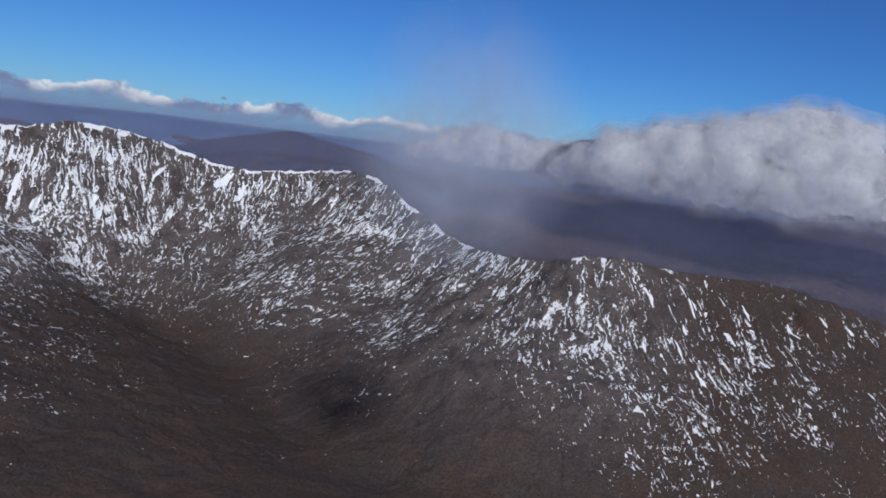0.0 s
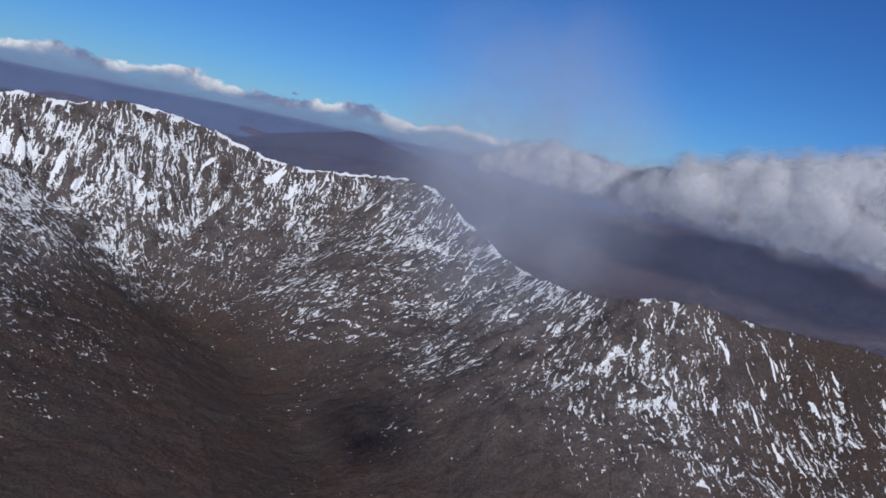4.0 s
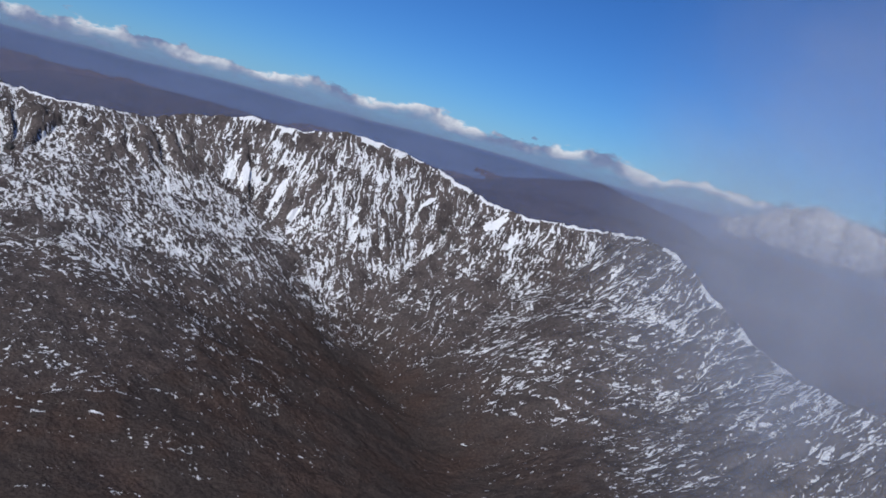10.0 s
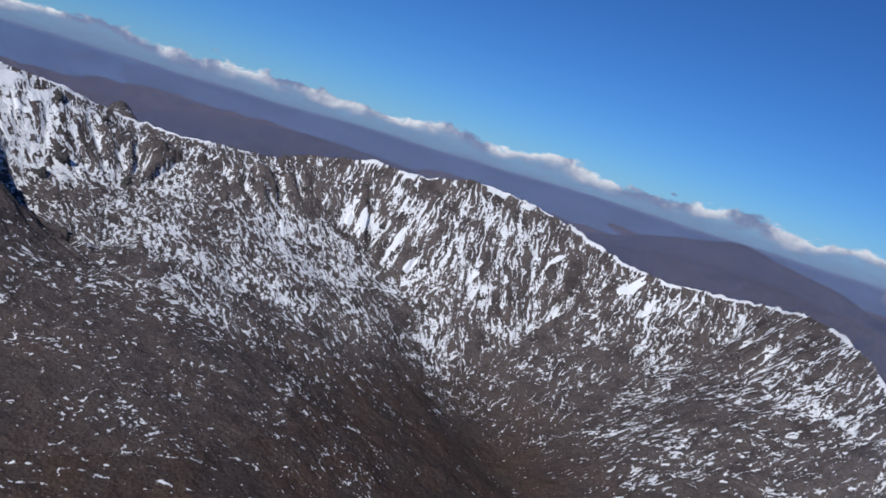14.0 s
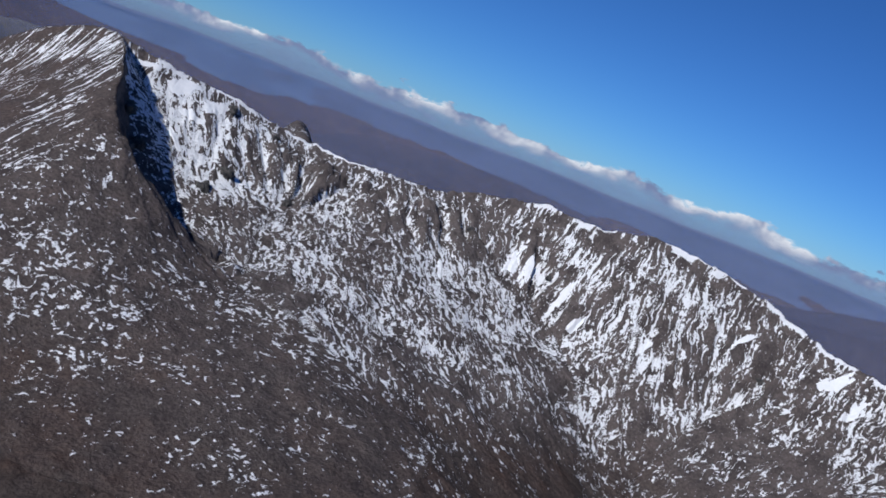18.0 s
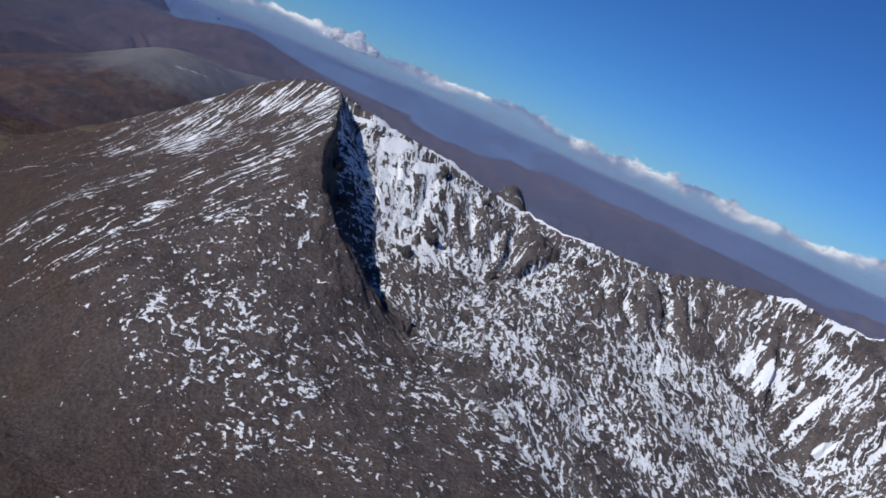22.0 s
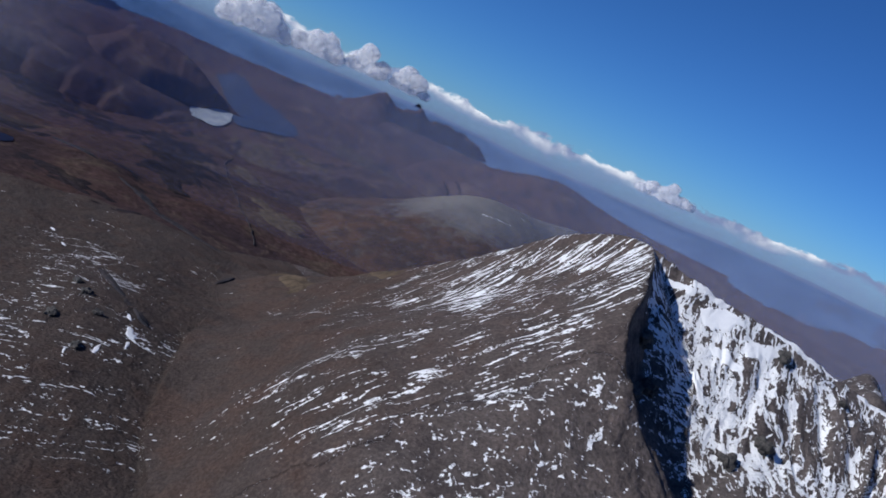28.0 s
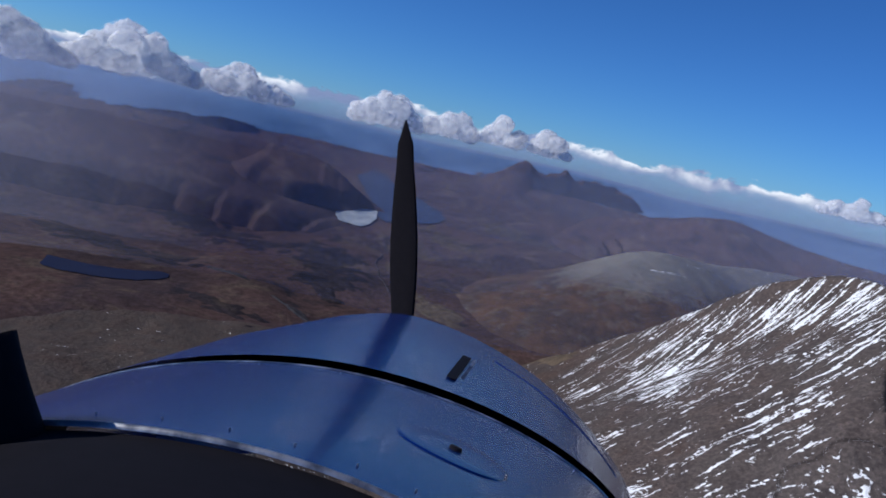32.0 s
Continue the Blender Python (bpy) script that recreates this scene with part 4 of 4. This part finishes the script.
edge = math_node(n, l, 'MULTIPLY_ADD', billow, 120.0, math_node(n, l, 'ADD', edge, -38.0))
below = math_node(n, l, 'SUBTRACT', edge, up)
cover = ramp_node(n, l, below, -10.0, 16.0)
fade = ramp_node(n, l, up, -330.0, -90.0)
thin = math_node(n, l, 'MULTIPLY_ADD', veil, 0.9, 0.12, clamp=True)
solid = ramp_node(n, l, below, 130.0, 20.0)
alpha = math_node(n, l, 'MULTIPLY', cover, math_node(n, l, 'MULTIPLY', fade, math_node(n, l, 'MAXIMUM', thin, solid)))
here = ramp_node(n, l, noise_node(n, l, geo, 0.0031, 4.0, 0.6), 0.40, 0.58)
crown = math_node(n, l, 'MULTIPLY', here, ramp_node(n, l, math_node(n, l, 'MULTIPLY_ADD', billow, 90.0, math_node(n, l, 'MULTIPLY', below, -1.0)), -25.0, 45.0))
# the bank glows: sunlit tops and the blue haze below are emission colours
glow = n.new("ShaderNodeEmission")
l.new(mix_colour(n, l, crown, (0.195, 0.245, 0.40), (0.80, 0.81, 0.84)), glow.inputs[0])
gap = n.new("ShaderNodeBsdfTransparent")
mixed = n.new("ShaderNodeMixShader")
l.new(alpha, mixed.inputs[0])
l.new(gap.outputs[0], mixed.inputs[1])
l.new(glow.outputs[0], mixed.inputs[2])
l.new(mixed.outputs[0], n["Material Output"].inputs["Surface"])
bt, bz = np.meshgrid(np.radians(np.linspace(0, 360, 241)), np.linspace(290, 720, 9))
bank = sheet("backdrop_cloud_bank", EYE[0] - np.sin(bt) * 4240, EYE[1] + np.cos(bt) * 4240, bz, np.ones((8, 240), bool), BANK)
tagged(bank, "far glowing cloud bank, sunlit tops and blue haze painted in", "cloud", kind="structure")


# ---- thin haze over the far country, imitated by added see-through rings, up to the height of the flight ----
HAZE, n, l, b = material("blue_haze", 1.0, spec=0.0)
n.remove(b)
geo = n.new("ShaderNodeNewGeometry").outputs["Position"]
split = n.new("ShaderNodeSeparateXYZ")
l.new(geo, split.inputs[0])
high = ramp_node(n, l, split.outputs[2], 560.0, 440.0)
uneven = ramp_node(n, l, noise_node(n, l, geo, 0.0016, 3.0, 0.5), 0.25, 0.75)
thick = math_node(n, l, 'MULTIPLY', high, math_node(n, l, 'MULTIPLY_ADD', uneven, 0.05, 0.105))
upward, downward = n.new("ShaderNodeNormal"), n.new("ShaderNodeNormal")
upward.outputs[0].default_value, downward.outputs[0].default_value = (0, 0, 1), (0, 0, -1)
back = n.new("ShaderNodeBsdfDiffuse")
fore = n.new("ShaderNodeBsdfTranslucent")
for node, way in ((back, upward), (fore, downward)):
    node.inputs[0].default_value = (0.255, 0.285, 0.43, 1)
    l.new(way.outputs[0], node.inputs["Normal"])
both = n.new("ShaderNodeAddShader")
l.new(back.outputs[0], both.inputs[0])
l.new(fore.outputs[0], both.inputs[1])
mixed = n.new("ShaderNodeMixShader")
l.new(thick, mixed.inputs[0])
l.new(n.new("ShaderNodeBsdfTransparent").outputs[0], mixed.inputs[1])
l.new(both.outputs[0], mixed.inputs[2])
l.new(mixed.outputs[0], n["Material Output"].inputs["Surface"])
ht, hz = np.meshgrid(np.radians(np.linspace(0, 360, 181)), np.linspace(-40, 600, 9))
haze_root = tagged(new("backdrop_haze"), "thin blue haze over the far moor", "haze", kind="structure")
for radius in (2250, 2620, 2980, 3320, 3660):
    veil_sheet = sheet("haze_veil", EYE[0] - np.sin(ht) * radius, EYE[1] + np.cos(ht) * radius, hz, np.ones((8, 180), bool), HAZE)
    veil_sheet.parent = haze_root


# ---- thin mist drifting beside the flight ----
VEIL, n, l, b = material("mist_veil", 1.0, spec=0.0)
n.remove(b)
tex = n.new("ShaderNodeTexCoord").outputs["Object"]
away = n.new("ShaderNodeVectorMath")
away.operation = 'LENGTH'
scaled = n.new("ShaderNodeVectorMath")
scaled.operation = 'MULTIPLY'
scaled.inputs[1].default_value = (1 / 106, 1 / 300, 1 / 122)
l.new(tex, scaled.inputs[0])
l.new(scaled.outputs[0], away.inputs[0])
heart = ramp_node(n, l, away.outputs["Value"], 1.0, 0.15)
curl = ramp_node(n, l, noise_node(n, l, tex, 0.016, 5.0, 0.55, 0.4), 0.25, 0.8)
dense = math_node(n, l, 'MULTIPLY', heart, math_node(n, l, 'MULTIPLY_ADD', curl, 0.25, 0.02))
grey = n.new("ShaderNodeBsdfDiffuse")
grey.inputs[0].default_value = (0.64, 0.68, 0.78, 1)
lit = n.new("ShaderNodeBsdfTranslucent")
lit.inputs[0].default_value = (0.64, 0.68, 0.78, 1)
both = n.new("ShaderNodeMixShader")
l.new(grey.outputs[0], both.inputs[1])
l.new(lit.outputs[0], both.inputs[2])
gap = n.new("ShaderNodeBsdfTransparent")
mixed = n.new("ShaderNodeMixShader")
l.new(dense, mixed.inputs[0])
l.new(gap.outputs[0], mixed.inputs[1])
l.new(both.outputs[0], mixed.inputs[2])
l.new(mixed.outputs[0], n["Material Output"].inputs["Surface"])
veil_root = new("mist_cloud")
veil_root.location = (-62, 655, 562)
tagged(veil_root, "thin grey wisp of mist hanging beside the ridge", "cloud")
for k in range(6):
    u, v = np.meshgrid(np.linspace(-120, 120, 24), np.linspace(-128, 128, 20))
    y = (k - 2.5) * 14 + fbm(u / 60, v / 60, 3, 300 + k) * 12 + 0.0012 * u * u
    layer = sheet("mist_layer", u, y, v, np.ones((19, 23), bool), VEIL)
    layer.parent = veil_root


# ---- the light aircraft that carries the camera, where it is at the end of the flight ----
def shell(name, rows, mat, parent, label="", thick=0.0, closed=False):
    """A skin lofted through rows of points, with an optional thickness."""
    bm = bmesh.new()
    vs = [[bm.verts.new(p) for p in row] for row in rows]
    for a, b in zip(vs[:-1], vs[1:]):
        for k in range(len(a) - 1):
            bm.faces.new((a[k], a[k + 1], b[k + 1], b[k]))
    bmesh.ops.recalc_face_normals(bm, faces=bm.faces)
    if thick:
        bmesh.ops.solidify(bm, geom=bm.faces[:], thickness=thick)
    return part(name, bm, mat, parent, label)


def part(name, bm, mat, parent, label=""):
    me = bpy.data.meshes.new(name)
    bm.to_mesh(me)
    bm.free()
    for p in me.polygons:
        p.use_smooth = True
    me.materials.append(mat)
    ob = new(name, me)
    ob.parent = parent
    if label:
        ob["label"] = label
    return ob


BLUE, n, l, b = material("blue_gloss_paint", 0.3, 0.0, 0.3)
tex = n.new("ShaderNodeTexCoord").outputs["Object"]
l.new(mix_colour(n, l, noise_node(n, l, tex, 6.0, 5.0), (0.003, 0.012, 0.085), (0.005, 0.018, 0.115)), b.inputs["Base Color"])
l.new(math_node(n, l, 'MULTIPLY_ADD', noise_node(n, l, tex, 9.0, 3.0), 0.10, 0.20), b.inputs["Roughness"])
b.inputs["Coat Weight"].default_value = 0.12
BLACK, n, l, b = material("matt_black_trim", 0.85, spec=0.08)
tex = n.new("ShaderNodeTexCoord").outputs["Object"]
l.new(mix_colour(n, l, noise_node(n, l, tex, 60.0, 4.0), (0.004, 0.004, 0.006), (0.009, 0.008, 0.012)), b.inputs["Base Color"])
EDGE, n, l, b = material("worn_bright_edge", 0.35, 0.8)
tex = n.new("ShaderNodeTexCoord").outputs["Object"]
l.new(mix_colour(n, l, ramp_node(n, l, noise_node(n, l, tex, 30.0, 5.0), 0.4, 0.65), (0.10, 0.11, 0.14), (0.55, 0.55, 0.57)), b.inputs["Base Color"])

craft = new("light_aircraft")
craft.empty_display_size = 0.2
tagged(craft, "glossy blue light aircraft nose with black anti-glare panel and propeller", "aircraft")
craft.matrix_world = flown(*PATH[-1][1:])

# the aircraft's own axes, seen from the seat: ahead, up and to the right
ahead = Vector((84.3 / 1462, 62.0 / 1462, -1)).normalized()
tilt_up = Vector((math.sin(0.145), math.cos(0.145), 0))
aside = ahead.cross(tilt_up).normalized()
above = aside.cross(ahead).normalized()


def craft_point(x, y, z):
    return aside * x + ahead * y + above * z


# stations: distance ahead, height of the top, half width, height of the shoulder, squareness
STATIONS = np.array([
    (0.30, -0.170, 0.31, 0.20, 2.05), (0.548, -0.179, 0.344, 0.203, 2.045), (1.111, -0.240, 0.455, 0.199, 1.857), (1.70, -0.272, 0.570, 0.32, 1.80),
    (2.15, -0.304, 0.640, 0.41, 1.68), (2.263, -0.312, 0.645, 0.42, 1.66), (2.36, -0.346, 0.605, 0.40, 1.70), (2.43, -0.420, 0.500, 0.34, 2.0), (2.46, -0.52, 0.330, 0.24, 2.0)])


def section(y, shrink=0.0, lo=-12, hi=192, count=61):
    top, wide, tall, square = (float(np.interp(y, STATIONS[:, 0], STATIONS[:, k])) for k in (1, 2, 3, 4))
    row = []
    for a in np.radians(np.linspace(lo, hi, count)):
        c, s = math.cos(a), math.sin(a)
        x = -0.192 + (wide - shrink) * math.copysign(abs(c) ** (2 / square), c)
        z = top - tall + (tall - shrink) * math.copysign(abs(s) ** (2 / square), s)
        row.append(craft_point(x, y, z))
    return row


shell("glareshield", [section(y, 0.006) for y in (0.33, 0.40, 0.47, 0.552)], BLACK, craft, "matt black anti-glare panel")
shell("rear_edge", [section(y, s) for y, s in ((0.5515, 0.003), (0.5525, -0.001), (0.5542, -0.001), (0.5555, 0.001))], EDGE, craft, "worn bright metal edge strip")
rear = shell("rear_cowl", [section(y) for y in np.linspace(0.5555, 1.10, 14)], BLUE, craft, "glossy blue cowl panel")
shell("front_edge", [section(y, s) for y, s in ((1.097, -0.0005), (1.101, -0.002), (1.107, -0.001), (1.109, 0.004))], EDGE, craft, "thin bright panel edge")
shell("seam", [section(y, 0.012) for y in (1.106, 1.135, 1.165, 1.22, 1.30, 1.40)], BLACK, craft, "black gap between the panels")
front = shell("front_cowl", [section(y, -0.004) for y in (1.158, 1.162, 1.3, 1.5, 1.7, 1.9, 2.05, 2.15, 2.22, 2.263, 2.30, 2.34, 2.38, 2.41, 2.43, 2.445, 2.455, 2.46)], BLUE, craft, "glossy blue engine cowl")


def on_skin(y, a, lift=0.0):
    """A place on the cowl at a distance ahead and an angle round it, and the way out of it."""
    p = [section(y, -lift, a, a + 1, 2)[0], section(y + 0.01, -lift, a, a + 1, 2)[0], section(y, -lift, a + 1, a + 2, 2)[0]]
    out = (p[1] - p[0]).cross(p[2] - p[0]).normalized()
    return p[0], out if out.dot(above) > 0 else -out


# oval oil door, raised a little
bm = bmesh.new()
rows = []
for f, lift in ((1.0, 0.0), (0.975, 0.0012), (0.93, 0.0015), (0.4, 0.0015), (0.02, 0.0015)):
    rows.append([bm.verts.new(on_skin(0.79 + 0.062 * f * math.sin(k * math.tau / 32), 60.5 + 9.5 * f * math.cos(k * math.tau / 32), lift)[0]) for k in range(32)])
for p, q in zip(rows[:-1], rows[1:]):
    for k in range(32):
        bm.faces.new((p[k], p[(k + 1) % 32], q[(k + 1) % 32], q[k]))
bm.faces.new(rows[-1])
bmesh.ops.recalc_face_normals(bm, faces=bm.faces)
door = part("oil_door", bm, BLUE, craft, "oval blue oil door")
bm = bmesh.new()
spot, out = on_skin(0.79, 60.5, 0.0015)
bmesh.ops.create_cone(bm, cap_ends=True, segments=14, radius1=0.008, radius2=0.006, depth=0.006, matrix=Matrix.Translation(spot) @ out.to_track_quat("Z", "Y").to_matrix().to_4x4())
part("latch", bm, BLACK, door, "small round dark latch")

# louvred vent ahead of the seam
vent = shell("vent", [[on_skin(y, a, 0.007)[0] for a in np.linspace(67.3, 69.2, 4)] for y in np.linspace(1.27, 1.62, 8)], BLACK, craft, "narrow black vent slot")
for k in range(6):
    y = 1.30 + k * 0.05
    shell("slat", [[on_skin(yy, a, 0.012 if j else 0.007)[0] for a in (66.0, 66.6)] for j, yy in enumerate((y, y + 0.014))], EDGE, vent)

# pressed crease along the flank of the engine cowl
shell("crease", [[on_skin(y, a, h_)[0] for a, h_ in ((a0 - 0.5, 0.004), (a0 - 0.2, 0.006), (a0 + 0.2, 0.006), (a0 + 0.5, 0.004))] for y, a0 in zip(np.linspace(1.80, 1.45, 12), np.linspace(62.0, 24.0, 12))], BLUE, craft, "pressed blue panel crease")

# rivets along the edges
bm = bmesh.new()
bmesh.ops.create_uvsphere(bm, u_segments=8, v_segments=5, radius=0.0011)
rivet_mesh = bpy.data.meshes.new("rivet")
bm.to_mesh(rivet_mesh)
bm.free()
rivet_mesh.materials.append(EDGE)
for y, angles, owner in ((0.59, range(14, 170, 8), rear), (1.075, range(14, 170, 8), rear), (1.19, range(14, 170, 8), front)):
    for a in angles:
        r_ = new("rivet", rivet_mesh)
        r_.location = on_skin(y, a, 0.001)[0]
        r_.parent = owner

# dark curved post at the side of the windscreen
bm = bmesh.new()
ring = []
for k in range(13):
    t = k / 12
    c = Vector((-0.318 + 0.030 * t ** 1.6, -0.064 - 0.150 * t, -0.56))
    r_ = 0.026 + 0.020 * t
    ring.append([bm.verts.new(c + Vector((math.cos(q) * r_, 0.35 * math.cos(q) * r_, math.sin(q) * r_))) for q in np.linspace(0, math.tau, 15)[:-1]])
for p, q in zip(ring[:-1], ring[1:]):
    for k in range(14):
        bm.faces.new((p[k], p[(k + 1) % 14], q[(k + 1) % 14], q[k]))
bm.faces.new(ring[0])
bm.faces.new(ring[-1][::-1])
bmesh.ops.recalc_face_normals(bm, faces=bm.faces)
part("windscreen_post", bm, BLACK, craft, "black curved windscreen post")

# spinner and two propeller blades at rest
hub = craft_point(-0.192, 2.50, -0.66)
bm = bmesh.new()
prof = [(0.0, 0.30), (0.05, 0.28), (0.09, 0.22), (0.12, 0.13), (0.135, 0.05), (0.14, 0.0)]
ring = [[bm.verts.new(hub + ahead * d + (aside * math.cos(q) + above * math.sin(q)) * r_) for q in np.linspace(0, math.tau, 25)[:-1]] for r_, d in prof[1:]]
tip = bm.verts.new(hub + ahead * 0.30)
for k in range(24):
    bm.faces.new((tip, ring[0][k], ring[0][(k + 1) % 24]))
    for p, q in zip(ring[:-1], ring[1:]):
        bm.faces.new((p[k], q[k], q[(k + 1) % 24], p[(k + 1) % 24]))
bmesh.ops.recalc_face_normals(bm, faces=bm.faces)
part("spinner", bm, BLUE, craft, "blue pointed spinner")
for turn in (0, 180):
    q0 = radians(97 + turn)
    along = aside * math.cos(q0) + above * math.sin(q0)
    cross = along.cross(ahead).normalized()
    rows = []
    for k in range(12):
        t = k / 11
        r_ = 0.10 + 0.82 * t
        chord = 0.055 + 0.075 * math.sin(math.pi * min(1, t * 1.15)) * (1 - 0.35 * t)
        chord *= math.sqrt(max(0.0, 1 - max(0, (t - 0.9) / 0.1) ** 2)) * 0.92 + 0.08
        twist = radians(52 - 34 * t)
        wide = cross * math.cos(twist) + ahead * math.sin(twist)
        deep = wide.cross(along).normalized()
        mid = hub + along * r_ + ahead * 0.09
        rows.append([mid + wide * chord * math.cos(g) * 0.5 + deep * 0.012 * (1.2 - t) * math.sin(g) for g in np.linspace(0, math.tau, 13)])
    shell("propeller_blade", rows, BLACK, craft, "dark propeller blade")
